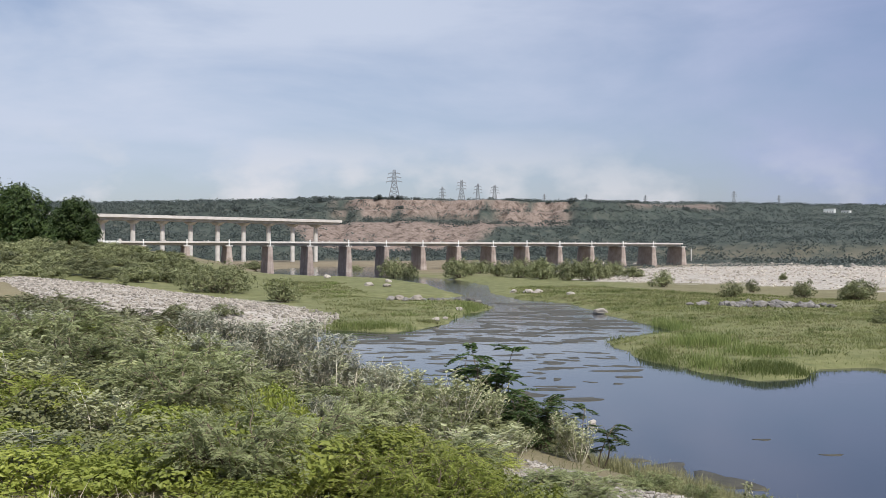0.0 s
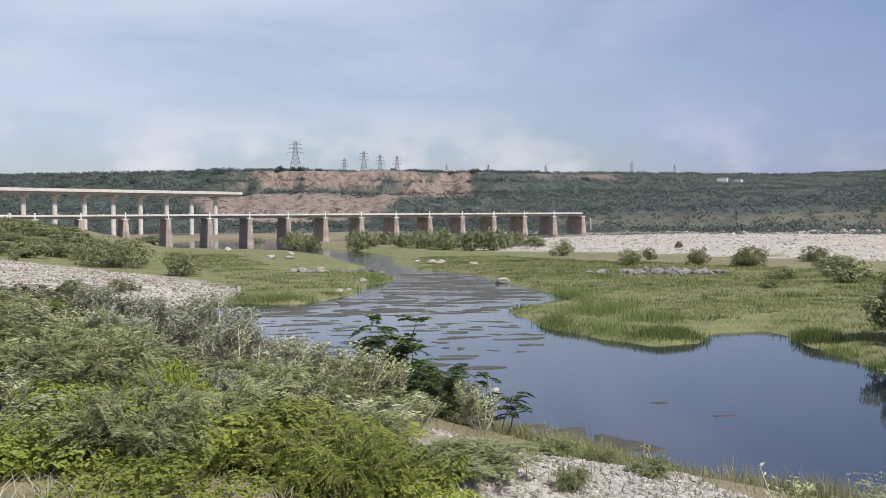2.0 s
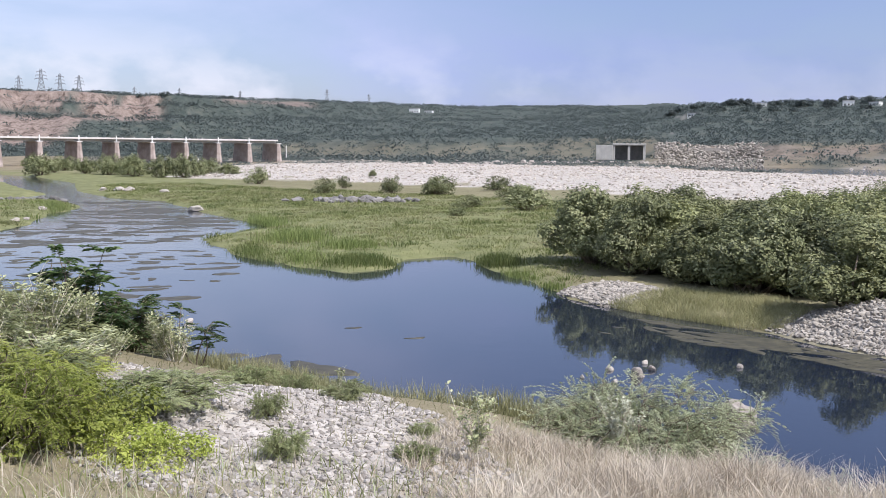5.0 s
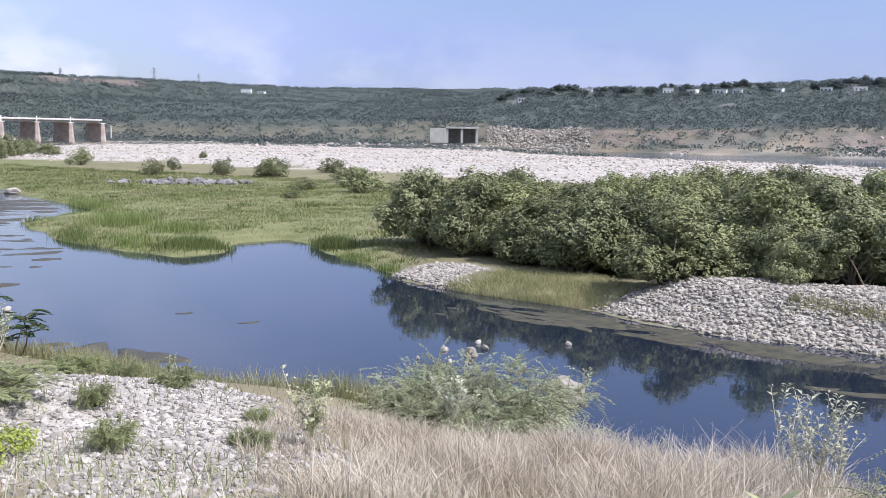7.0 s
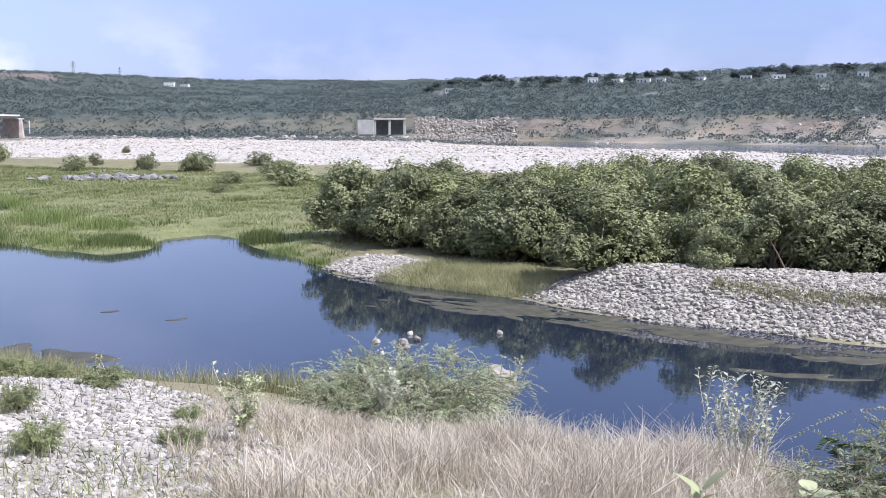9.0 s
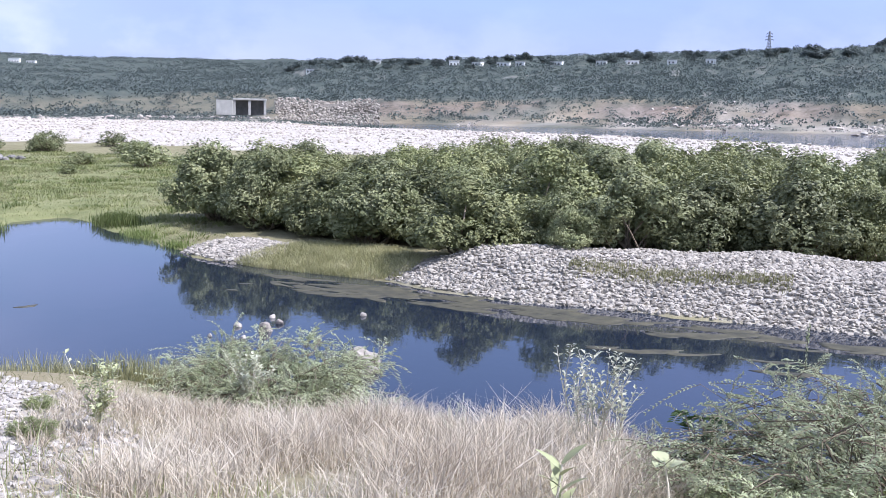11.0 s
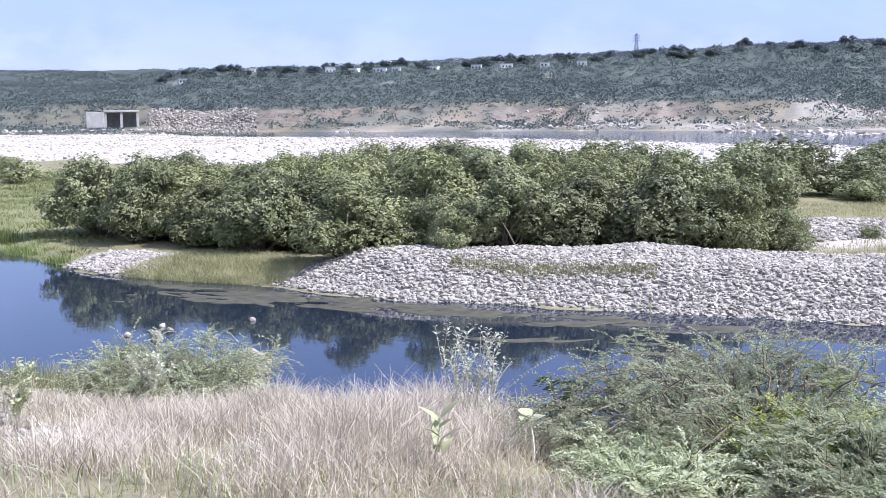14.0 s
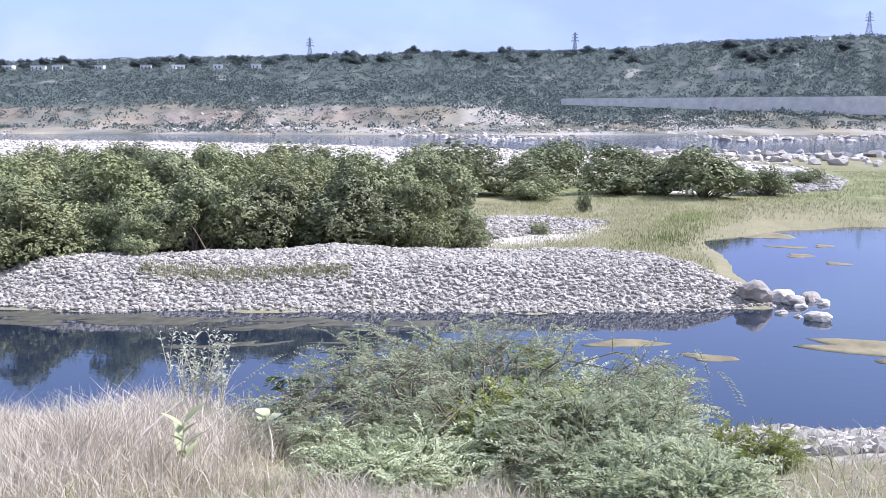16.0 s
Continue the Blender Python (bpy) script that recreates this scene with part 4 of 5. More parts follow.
stone_field("stone_patch", LEFT_TOE, 3600, 0.07, 0.3, "cobble", "patch of grey stones under the thicket at the water's edge", -0.2, (21.5, 33))

# white gravel bar: coarse stones over its pebbles
x, y = in_poly(GRAVEL_BAR, 30000, -1.0)
keep = np.hypot(x, y) < 300
x, y = x[keep], y[keep]
tagged(stone_heap("bar_stones", x, y, 0.2 + 0.6 * rng2.uniform(0, 1, len(x)) ** 4, "rubble"), "wide bar of bleached white stones in the river bed", "gravel bar", kind="stuff")
# rock ledges in and beyond the far river
a, r = rng2.uniform(62, 96, 1500), rng2.uniform(225, 400, 1500)
x, y = r * np.sin(np.radians(a)), r * np.cos(np.radians(a))
ok = rough(x, y, 45, 6.0) > 0.25
tagged(stone_heap("rock_ledge", x[ok], y[ok], rng2.uniform(0.8, 3.4, ok.sum()), "boulder", None, 0.0), "pale rock ledges lying in the far river", "rocks", kind="stuff")
a, r = rng2.uniform(5, 96, 3000), rng2.uniform(300, 430, 3000)
x, y = r * np.sin(np.radians(a)), r * np.cos(np.radians(a))
ok = (rough(x, y, 35, 9.0) > 0.1) & (signed(FAR_RIVER, x, y) < 3)
tagged(stone_heap("rock_ledge", x[ok], y[ok], rng2.uniform(0.8, 3.0, ok.sum()), "boulder", None, 0.0), "weathered rock outcrops along the far bank", "rocks", kind="stuff")
a, r = rng2.uniform(76, 96, 260), rng2.uniform(125, 185, 260)
x, y = r * np.sin(np.radians(a)), r * np.cos(np.radians(a))
tagged(stone_heap("bar_boulders", x, y, rng2.uniform(0.7, 2.6, len(x)), "boulder"), "scattered pale boulders on the bar's edge", "rocks", kind="stuff")


# single boulders: rounder, finer shapes
def boulder(x, y, size, mat, label, z=None, tall=0.7):
    bm = bmesh.new()
    bmesh.ops.create_icosphere(bm, subdivisions=3, radius=0.5)
    facets = [Vector(rng2.normal(size=3)).normalized() for _ in range(9)]
    off = rng2.uniform(0, 50)
    for v in bm.verts:
        d = 1 + 0.34 * noise.noise(v.co * 2.2 + Vector((off, 0, 0))) + 0.12 * noise.noise(v.co * 6 + Vector((0, off, 0)))
        for f in facets:
            v.co -= f * max(0.0, v.co.dot(f) - 0.42)
        v.co = Vector((v.co.x * d, v.co.y * d * 0.75, v.co.z * d * tall))
    me = bpy.data.meshes.new("boulder")
    bm.to_mesh(me)
    bm.free()
    me.materials.append(M[mat])
    ob = new("boulder", me)
    ob.matrix_world = pose(x, y, (max(z_at(x, y), -0.05) if z is None else z) + 0.12 * size, rng2.normal() * 8, rng2.normal() * 8, rng2.uniform(0, 360)) @ Matrix.Diagonal((size, size, size, 1))
    return tagged(ob, label, "boulder", "boulders")


for x, y, s in ((33.0, 3.0, 1.5), (34.2, 2.3, 1.1), (33.6, 1.8, 0.9), (31.0, 0.9, 0.9), (34.6, 1.3, 0.8), (33.9, 0.9, 0.6), (33.0, 1.5, 0.5), (31.7, 2.0, 0.45), (31.3, 1.5, 0.35)):
    boulder(x, y, s, "boulder", "pale weathered boulder at the tip of the stone bank", None if s > 1.2 else -0.05, 0.5)
for x, y, s in ((14.7, 18.6, 0.9), (14.4, 18.0, 0.55), (15.1, 23.3, 0.5), (14.8, 24.2, 0.24), (15.9, 23.8, 0.26), (14.1, 22.8, 0.2), (16.2, 24.6, 0.2), (13.6, 23.6, 0.16), (18.4, 23.2, 0.2), (5.2, 36, 0.3)):
    boulder(x, y, s, "boulder", "pale rock standing out of the calm pool", 0.0, 0.8)
for x, y, s in ((-6.0, 119, 1.2), (-4.2, 118, 1.0), (-3.0, 120, 1.6), (-1.4, 121, 1.1), (0.2, 121.4, 1.3), (1.8, 119.5, 1.0), (3.2, 120.6, 1.3), (4.0, 117, 0.9), (-5.0, 120.4, 1.4), (-0.6, 119.2, 0.9), (2.4, 121.5, 0.8), (-2.2, 118.6, 0.8)):
    boulder(x, y, s, "boulder_dark" if s < 1.35 else "boulder", "dark rough boulder on the grass by the upper stream", None, 0.6)
for x, y, s in ((9.8, 144, 1.3), (11.5, 140, 1.6), (12.5, 138, 1.1), (13.0, 141, 1.3), (15.2, 100, 1.6), (16.5, 134, 1.2), (-9, 165, 1.4), (-12, 168, 1.6), (-10, 190, 1.4), (-24, 214, 2), (-0.6, 86.6, 0.8), (1.6, 102, 0.9), (0.2, 90, 0.6)):
    boulder(x, y, s, "boulder", "pale flat boulder at the edge of the stream", None, 0.5)
heap = rng2.normal(size=(130, 2)) * (2.6, 1.5) + (32.5, 105)
tagged(stone_heap("broken_rocks", heap[:, 0], heap[:, 1], rng2.uniform(0.4, 1.5, 130), "boulder_dark"), "heap of grey broken rocks on the meadow", "rocks", kind="stuff")

# ---- grass ----


def blades(name, x, y, height, width, mat, label, lean=0.35, z=None, category="grass", out=None):
    """Bent single blades."""
    n = len(x)
    zz = np.maximum(ground_z(x, y), 0.0) - 0.03 if z is None else z
    p = np.stack([x, y, zz], 1)
    a = rng2.uniform(0, 6.283, n)
    u = np.stack([np.cos(a), np.sin(a), 0 * a], 1)
    b2 = rng2.uniform(0, 6.283, n)
    d = np.stack([np.cos(b2), np.sin(b2), 0 * b2], 1) * (np.abs(rng2.normal(0, lean, n)) * height)[:, None]
    if out is not None:
        d = d * 0.4 + np.c_[out, np.zeros(n)] * np.asarray(height)[:, None]
    h, w = np.asarray(height)[:, None] * (0, 0, 1.0), (np.asarray(width) / 2)[:, None]
    mid_, tip = p + h * 0.55 + d * 0.35, p + h * 0.95 + d
    v = np.stack([p - u * w, p + u * w, mid_ + u * w * 0.8, mid_ - u * w * 0.8, tip + u * w * 0.15, tip - u * w * 0.15], 1).reshape(-1, 3)
    k = 6 * np.arange(n)[:, None]
    f = np.concatenate([k + (0, 1, 2, 3), k + (3, 2, 4, 5)], 1).reshape(-1, 4)
    return tagged(mesh_object(name, v, f, mat), label, category, kind="stuff")


def tufts(name, x, y, wide, tall, count, blade, mat, label, wet=0.0):
    """Tufts whose blades bend outwards like a fountain."""
    k = np.repeat(np.arange(len(x)), count)
    q = rng2.normal(size=(len(k), 2)) * 0.42
    px, py = x[k] + q[:, 0] * wide[k], y[k] + q[:, 1] * wide[k]
    hh = tall[k] * rng2.uniform(0.55, 1.2, len(k)) * np.exp(-0.5 * (q ** 2).sum(1))
    ok = signed(WATER, px, py) < wet
    return blades(name, px[ok], py[ok], hh[ok], (blade[k] * rng2.uniform(0.6, 1.3, len(k)))[ok], mat, label, 0.5, out=(q * 1.7)[ok])


MEADOW = [(9, 131), (15, 121), (16.2, 97), (17.6, 85.7), (18.2, 76.8), (11, 69.5), (11.2, 58.5), (12.7, 51.9), (14.8, 48.6), (17.2, 49), (19, 53.2), (22.5, 53.6), (22.1, 46.5), (21.2, 40),
          (23, 37), (25, 42), (31, 51), (42, 52), (50, 60), (56, 90), (46, 122), (34, 140), (24, 165), (12, 165)]
LEFT_MEADOW = [(-9, 79.8), (-3.5, 77.2), (0, 86), (2.3, 101), (5, 108), (4, 121), (-2, 121), (-8, 128), (-20, 190), (-34, 200), (-26, 150), (-12, 110)]
for poly, n in ((MEADOW, 110000), (LEFT_MEADOW, 40000)):
    x, y = in_poly(poly, n, 0.0)
    tuft = rough(x, y, 2.2, 4.0) + 0.6 * rough(x, y, 9.0, 1.0)
    ok = tuft > rng2.uniform(-1.3, 0.5, len(x))
    x, y, tuft = x[ok], y[ok], tuft[ok]
    r = np.hypot(x, y)
    blades("meadow_grass", x, y, (0.1 + 0.13 * np.clip(tuft, 0, 1.5)) * rng2.uniform(0.6, 1.4, len(x)), 0.014 + r * 0.0004, "grass_green", "yellow green marsh grass on the river meadow", 0.9)
# reeds along the spit and the shore
for cx, cy, rx, ry, h, n in ((15.4, 62, 1.6, 1.8, 1.0, 700), (17.4, 57, 1.4, 1.4, 0.7, 500), (16.0, 50.3, 1.6, 1.2, 0.55, 1200), (13.6, 53, 0.9, 2.0, 0.5, 500), (22.6, 48, 0.6, 1.6, 0.7, 800), (21.6, 43.5, 0.4, 1.4, 0.4, 260), (11.8, 57, 0.8, 3, 0.5, 500),
                              (17.4, 80, 1, 5, 0.9, 700), (3, 104, 1.4, 5, 0.8, 500), (-6, 79, 4, 1.2, 0.7, 800), (21.2, 39.5, 0.3, 1.0, 0.4, 150), (48, 8.6, 6, 1.4, 0.26, 1100), (56, 9, 5, 2, 0.28, 900)):
    n = n * 2
    q = rng2.normal(size=(n, 2)) * 0.6
    x, y = cx + q[:, 0] * rx, cy + q[:, 1] * ry
    ok = signed(WATER, x, y) < 0.35
    blades("reed_clump", x[ok], y[ok], h * 0.75 * rng2.uniform(0.4, 1.25, ok.sum()), np.full(ok.sum(), 0.028), "reed", "dense green reeds standing at the water's edge", 0.4, category="reeds")
# tufts over the meadows, taller and darker in places
for poly, n in ((MEADOW, 5200), (LEFT_MEADOW, 1500)):
    for mat, lo, hi, share, lab in (("grass_green", 0.16, 0.34, 0.55, "yellow green grass tufts on the river meadow"), ("grass_pale", 0.12, 0.28, 0.5, "pale bleached grass tufts on the river meadow"), ("reed", 0.22, 0.52, 0.17, "taller dark green tufts in the river meadow")):
        x, y = in_poly(poly, int(n * share), 0.1)
        patchy = rough(x, y, 6.0, len(mat)) + 0.5 * rough(x, y, 16.0, 3.0 + lo)
        ok = patchy > rng2.uniform(-0.9, 0.6, len(x)) + (0.35 if mat == "reed" else 0)
        x, y = x[ok], y[ok]
        r = np.hypot(x, y)
        tufts("meadow_tuft", x, y, rng2.uniform(0.5, 1.3, len(x)) * np.clip(r / 60, 0.8, 1.8), rng2.uniform(lo, hi, len(x)), 46, 0.014 + r * 0.0005, mat, lab)
# shore grass under the thicket
SHORE = [(20.8, 34), (21.6, 31.2), (22.6, 28.4), (23.2, 27.2), (25.4, 28.4), (26, 31), (24.0, 34.5), (22.2, 34.2)]
x, y = in_poly(SHORE, 22000, -0.2)
blades("strip_grass", *(lambda u, v: (25.9 + 2.8 * u + 0.22 * v, 21.8 - 6.4 * u + 0.1 * v))(rng2.uniform(0, 1, 3200), rng2.normal(0, 1, 3200)), rng2.uniform(0.1, 0.26, 3200), np.full(3200, 0.022), "grass_pale", "strip of pale grass growing through the stone bank")
FAR_MEADOW = [(57, 7), (62, -6), (78, -12), (112, -8), (112, 4), (92, 1), (78, 5), (70, 9)]
xm, ym = in_poly(FAR_MEADOW, 36000)
ok = rough(xm, ym, 4.0, 5.0) > rng2.uniform(-1.2, 0.6, len(xm))
blades("side_meadow_grass", xm[ok], ym[ok], rng2.uniform(0.08, 0.28, ok.sum()), np.full(ok.sum(), 0.035), "grass_pale", "rough green grass beyond the side arm", 0.9)
blades("shore_grass", x, y, rng2.uniform(0.1, 0.36, len(x)), np.full(len(x), 0.018), "grass_pale", "pale green grass hanging over the bank", 0.9)
BANK_TOP = [(37.5, 14), (39.5, 7.5), (36.2, 4.4), (41.5, 5.6), (50, 7.8), (58, 6), (70, 8), (72, 16), (60, 24), (48, 22), (41, 19)]
x, y = in_poly(BANK_TOP, 60000, 0.0)
ok = (signed(SIDE_STONES, x, y) < 0) & (rough(x, y, 3.0, 5.0) > rng2.uniform(-1.2, 0.6, len(x)))
blades("bank_grass", x[ok], y[ok], rng2.uniform(0.08, 0.26, ok.sum()), np.full(ok.sum(), 0.024), "grass_pale", "yellowing grass behind the stone bank", 0.9)
# green fringe between the gravel slope and the pool
x, y = in_poly([(3.4, 33), (2.0, 33), (2.6, 27), (4.0, 22), (5.8, 18.5), (7.8, 14.6), (9.6, 14.6), (10.6, 16.8), (8.9, 19.2), (7.2, 22), (6.2, 23.6), (4.8, 25.3), (4.0, 28)], 60000, -0.25)
blades("fringe_grass", x, y, rng2.uniform(0.2, 0.6, len(x)), np.full(len(x), 0.014), "grass_pale", "fresh green grass along the near water's edge")
u = rng2.uniform(0, 1, 900)
x, y = np.interp(u, [0, 0.25, 0.5, 0.75, 1], [11.5, 8.6, 6.2, 4.0, 1.6]), np.interp(u, [0, 0.25, 0.5, 0.75, 1], [15.4, 19.4, 23.6, 28.3, 36.5])
inland = np.abs(rng2.normal(0, 1.0, 900))
x, y = x - 0.86 * inland, y - 0.5 * inland
for mat, pick, lab in (("grass_pale", np.arange(900) % 3 > 0, "tufts of pale grass along the near water's edge"), ("grass_green", np.arange(900) % 3 == 0, "tufts of green grass along the near water's edge")):
    n = pick.sum()
    tufts("fringe_tuft", x[pick], y[pick], rng2.uniform(0.3, 0.7, n), rng2.uniform(0.2, 0.5, n), 60, np.full(n, 0.014), mat, lab)
# dry grass on the near slope
DRY = [(3.7, 9.4), (5.3, 11.8), (7.4, 11.0), (8.6, 8.6), (9.4, 6.6), (9.2, 5.2), (8.0, 3.6), (6.6, 1.6), (5.0, 1.4), (3.5, 4.0), (3.0, 7.0)]
x, y = in_poly(DRY, 62000, -0.3)
tuft = rough(x, y, 0.9, 7.0)
ok = tuft > rng2.uniform(-1.4, 0.6, len(x))
x, y, tuft = x[ok], y[ok], tuft[ok]
r = np.hypot(x, y)
blades("dry_grass", x, y, np.clip(0.24 + 0.12 * tuft + 0.09 * rough(x, y, 3.5, 2.0), 0.08, 0.5) * rng2.uniform(0.5, 1.4, len(x)) * np.clip((r - 3.0) / 5, 0.3, 1.0), rng2.uniform(0.006, 0.013, len(x)), "grass_dry", "tall bleached dry grass on the near bank", 0.75)
TOP_BANK = [(-3.5, 8.0), (0.5, 9.5), (3.4, 9.0), (4.4, 4.5), (8.5, 3.5), (10.5, -1.0), (8, -4.5), (4.5, -4), (2.2, 0.5), (0.5, 3.0), (-2.5, 4.0)]
for m_, n_, lab in (("grass_dry", 34000, "short dry grass on top of the near bank"), ("grass_green", 18000, "short grey green weeds on top of the near bank"), ("leaf_feather", 9000, "low feathery weeds on top of the near bank")):
    x, y = in_poly(TOP_BANK, n_)
    ok = (np.hypot(x, y) > 2.4) & (rough(x, y, 1.4, len(m_)) > rng2.uniform(-1.2, 0.5, len(x)))
    x, y = x[ok], y[ok]
    blades("bank_top_grass", x, y, rng2.uniform(0.06, 0.26, len(x)) * np.clip(np.hypot(x, y) / 6, 0.4, 1), rng2.uniform(0.005, 0.014, len(x)), m_, lab, 0.8)
x, y = in_poly([(-16, 46), (-3, 43), (2.4, 33), (5, 22), (8, 15), (12, 10), (16, 2), (12, 0), (8, 3), (3, 8), (-5, 8.5), (-14, 20), (-24, 40)], 70000)
blades("bank_weeds", x, y, rng2.uniform(0.05, 0.22, len(x)) * np.clip((np.hypot(x, y) - 4) / 6, 0.2, 1), rng2.uniform(0.006, 0.016, len(x)), "grass_pale", "sparse weeds and dry stalks on the near slope", 1.1)

# ---- near plants ----


def merge(chunks):
    """Joins (verts, faces) lists of quads."""
    vs, fs, base = [], [], 0
    for v, f in chunks:
        vs.append(v)
        fs.append(f + base)
        base += len(v)
    return np.concatenate(vs), np.concatenate(fs)


def feather_shrub(name, width, height, branches, twigs, leaf, label, leaflet=0.055, drop=0.25, twig_len=0.42):
    """Thorny acacia: arching branches with side twigs, each lined by pairs of fine leaflets."""
    ob = tagged(new(name), label, "shrub")
    paths, radii, lp, ln, la = [], [], [], [], []
    for k in range(branches):
        a, reach = rng.uniform(0, 6.283), width / 2 * rng.uniform(0.35, 1.0) ** 0.6
        top = height * rng.uniform(0.55, 1.0) * (1.0 - 0.35 * (reach / (width / 2)) ** 2)
        t = np.linspace(0, 1, 9)
        out = reach * t ** 1.1
        z = top * np.sin(np.minimum(t * 1.9, 1.57 + (t - 0.82).clip(0) * drop * 4)) - 0.05
        a_t = a + 0.25 * np.sin(t * 3 + k)
        p = np.stack([out * np.cos(a_t), out * np.sin(a_t), z], 1) + rng.normal(size=(9, 3)) * 0.02 * width
        paths.append(p)
        radii.append((0.012 + 0.006 * height, 0.002))
        for j in range(twigs):
            f = rng.uniform(0.25, 1.0) * 7.99
            i = int(f)
            q = p[i] + (p[i + 1] - p[i]) * (f - i)
            d = (p[i + 1] - p[i]) / (np.linalg.norm(p[i + 1] - p[i]) + 1e-6)
            d = d * 0.7 + unit(1)[0] * 0.8 + (0, 0, 0.15)
            d /= np.linalg.norm(d)
            l = twig_len * rng.uniform(0.5, 1.2)
            sag = np.array((0, 0, -0.35 * l))
            tt = np.linspace(0, 1, 4)[:, None]
            paths.append(q + d * l * tt + sag * tt ** 2)
            radii.append((0.004, 0.0015))
            m_ = 28
            u = np.repeat(np.linspace(0.1, 1.0, m_ // 2), 2)[:, None]
            side = np.cross(d, (0, 0, 1.0)) * np.where(np.arange(m_) % 2, 1, -1)[:, None]
            lp.append(q + d * l * u + sag * u ** 2 + side * leaflet * 0.5 + rng.normal(size=(m_, 3)) * 0.005)
            la.append(side + d * 0.45 + rng.normal(size=(m_, 3)) * 0.12)
            ln.append(np.tile((0, 0, 1.0), (m_, 1)) + rng.normal(size=3) * 0.35 + rng.normal(size=(m_, 3)) * 0.2)
    lp, la, ln = np.concatenate(lp), np.concatenate(la), np.concatenate(ln)
    v = leaf_verts(lp, ln, leaflet * rng.uniform(0.6, 1.3, len(lp)), 0.34, la)
    mesh_object("foliage", v, leaf_faces(len(lp)), leaf, ob)
    v, f = tubes(paths, radii, 4)
    mesh_object("branching", v, f, "bark", ob)
    return ob


def milkweed(name, height, stems, leaf_size, label, spread=0.5, leaf="leaf_grey", bare=0.35):
    """Pale upright stems with opposite thick grey-green leaves towards the tips."""
    ob = tagged(new(name), label, "shrub")
    paths, radii, lp, ln, la = [], [], [], [], []
    for k in range(stems):
        a = rng.uniform(0, 6.283)
        reach = spread * height * rng.uniform(0.1, 1.0)
        h = height * rng.uniform(0.6, 1.0)
        p = curve((rng.normal() * 0.03, rng.normal() * 0.03, -0.08), (reach * math.cos(a), reach * math.sin(a), h), 0.08, 7)
        paths.append(p)
        radii.append((0.0065 * height, 0.0025))
        ends = [p]
        for j in range(rng.integers(2, 5)):
            i = rng.integers(2, 5)
            e = p[i] + np.array((rng.normal() * 0.09, rng.normal() * 0.09, rng.uniform(0.2, 0.4))) * height
            q = curve(p[i], e, 0.08, 5)
            paths.append(q)
            radii.append((0.0045 * height, 0.002))
            ends.append(q)
        for q in ends:
            n = rng.integers(6, 11)
            for j in range(n):
                f = (bare + (1 - bare) * (j + 1) / n) * (len(q) - 1.001)
                i = int(f)
                c = q[i] + (q[i + 1] - q[i]) * (f - i)
                b2 = rng.uniform(0, 6.283)
                for s in (0, math.pi):
                    d = np.array((math.cos(b2 + s), math.sin(b2 + s), rng.uniform(0.2, 0.9)))
                    lp.append(c + d * leaf_size * 0.5)
                    la.append(d)
                    ln.append(np.array((-d[0] * 0.6, -d[1] * 0.6, 1.0)) + rng.normal(size=3) * 0.3)
    lp, la, ln = np.array(lp), np.array(la), np.array(ln)
    v = leaf_verts(lp, ln, leaf_size * rng.uniform(0.5, 1.15, len(lp)), 0.6, la)
    mesh_object("foliage", v, leaf_faces(len(lp)), leaf, ob)
    v, f = tubes(paths, radii, 5)
    mesh_object("branching", v, f, "twig_pale", ob)
    return ob


def frond_sapling(name, height, fronds, label, frond=0.42, leaflet=0.07, leaf="leaf_dark"):
    """A young tree with a few limbs, each ending in a spray of arching feathered fronds."""
    ob = tagged(new(name), label, "sapling")
    paths, radii, lp, ln, la = [], [], [], [], []
    limbs = max(3, fronds // 8)
    for k in range(limbs):
        a = 6.283 * k / limbs + rng.normal() * 0.4
        h = height * rng.uniform(0.55, 0.92)
        tip = np.array((0.30 * height * math.cos(a) * rng.uniform(0.3, 1), 0.30 * height * math.sin(a) * rng.uniform(0.3, 1), h))
        p = curve((0, 0, -0.1), tip, 0.1, 7)
        paths.append(p)
        radii.append((0.016 * height, 0.006))
        for j in range(fronds // limbs):
            c = p[rng.integers(3, 7)]
            b2 = rng.uniform(0, 6.283)
            d = np.array((math.cos(b2), math.sin(b2), rng.uniform(0.1, 0.8)))
            tt = np.linspace(0, 1, 6)[:, None]
            q = c + d * frond * tt + np.array((0, 0, -0.5 * frond)) * tt ** 2
            paths.append(q)
            radii.append((0.006, 0.002))
            side = np.cross(d, (0, 0, 1.0))
            side /= np.linalg.norm(side)
            m_ = 18
            u = np.repeat(np.linspace(0.15, 1, m_ // 2), 2)[:, None]
            s = np.where(np.arange(m_) % 2, 1, -1)[:, None]
            lp.append(c + d * frond * u + np.array((0, 0, -0.5 * frond)) * u ** 2 + side * s * leaflet * 0.6)
            la.append(side * s + d * 0.4 + rng.normal(size=(m_, 3)) * 0.15)
            ln.append(np.tile((0, 0, 1.0), (m_, 1)) + rng.normal(size=(m_, 3)) * 0.35)
    lp, la, ln = np.concatenate(lp), np.concatenate(la), np.concatenate(ln)
    v = leaf_verts(lp, ln, leaflet * 1.5 * rng.uniform(0.7, 1.2, len(lp)), 0.42, la)
    mesh_object("foliage", v, leaf_faces(len(lp)), leaf, ob)
    v, f = tubes(paths, radii, 5)
    mesh_object("branching", v, f, "bark", ob)
    return ob


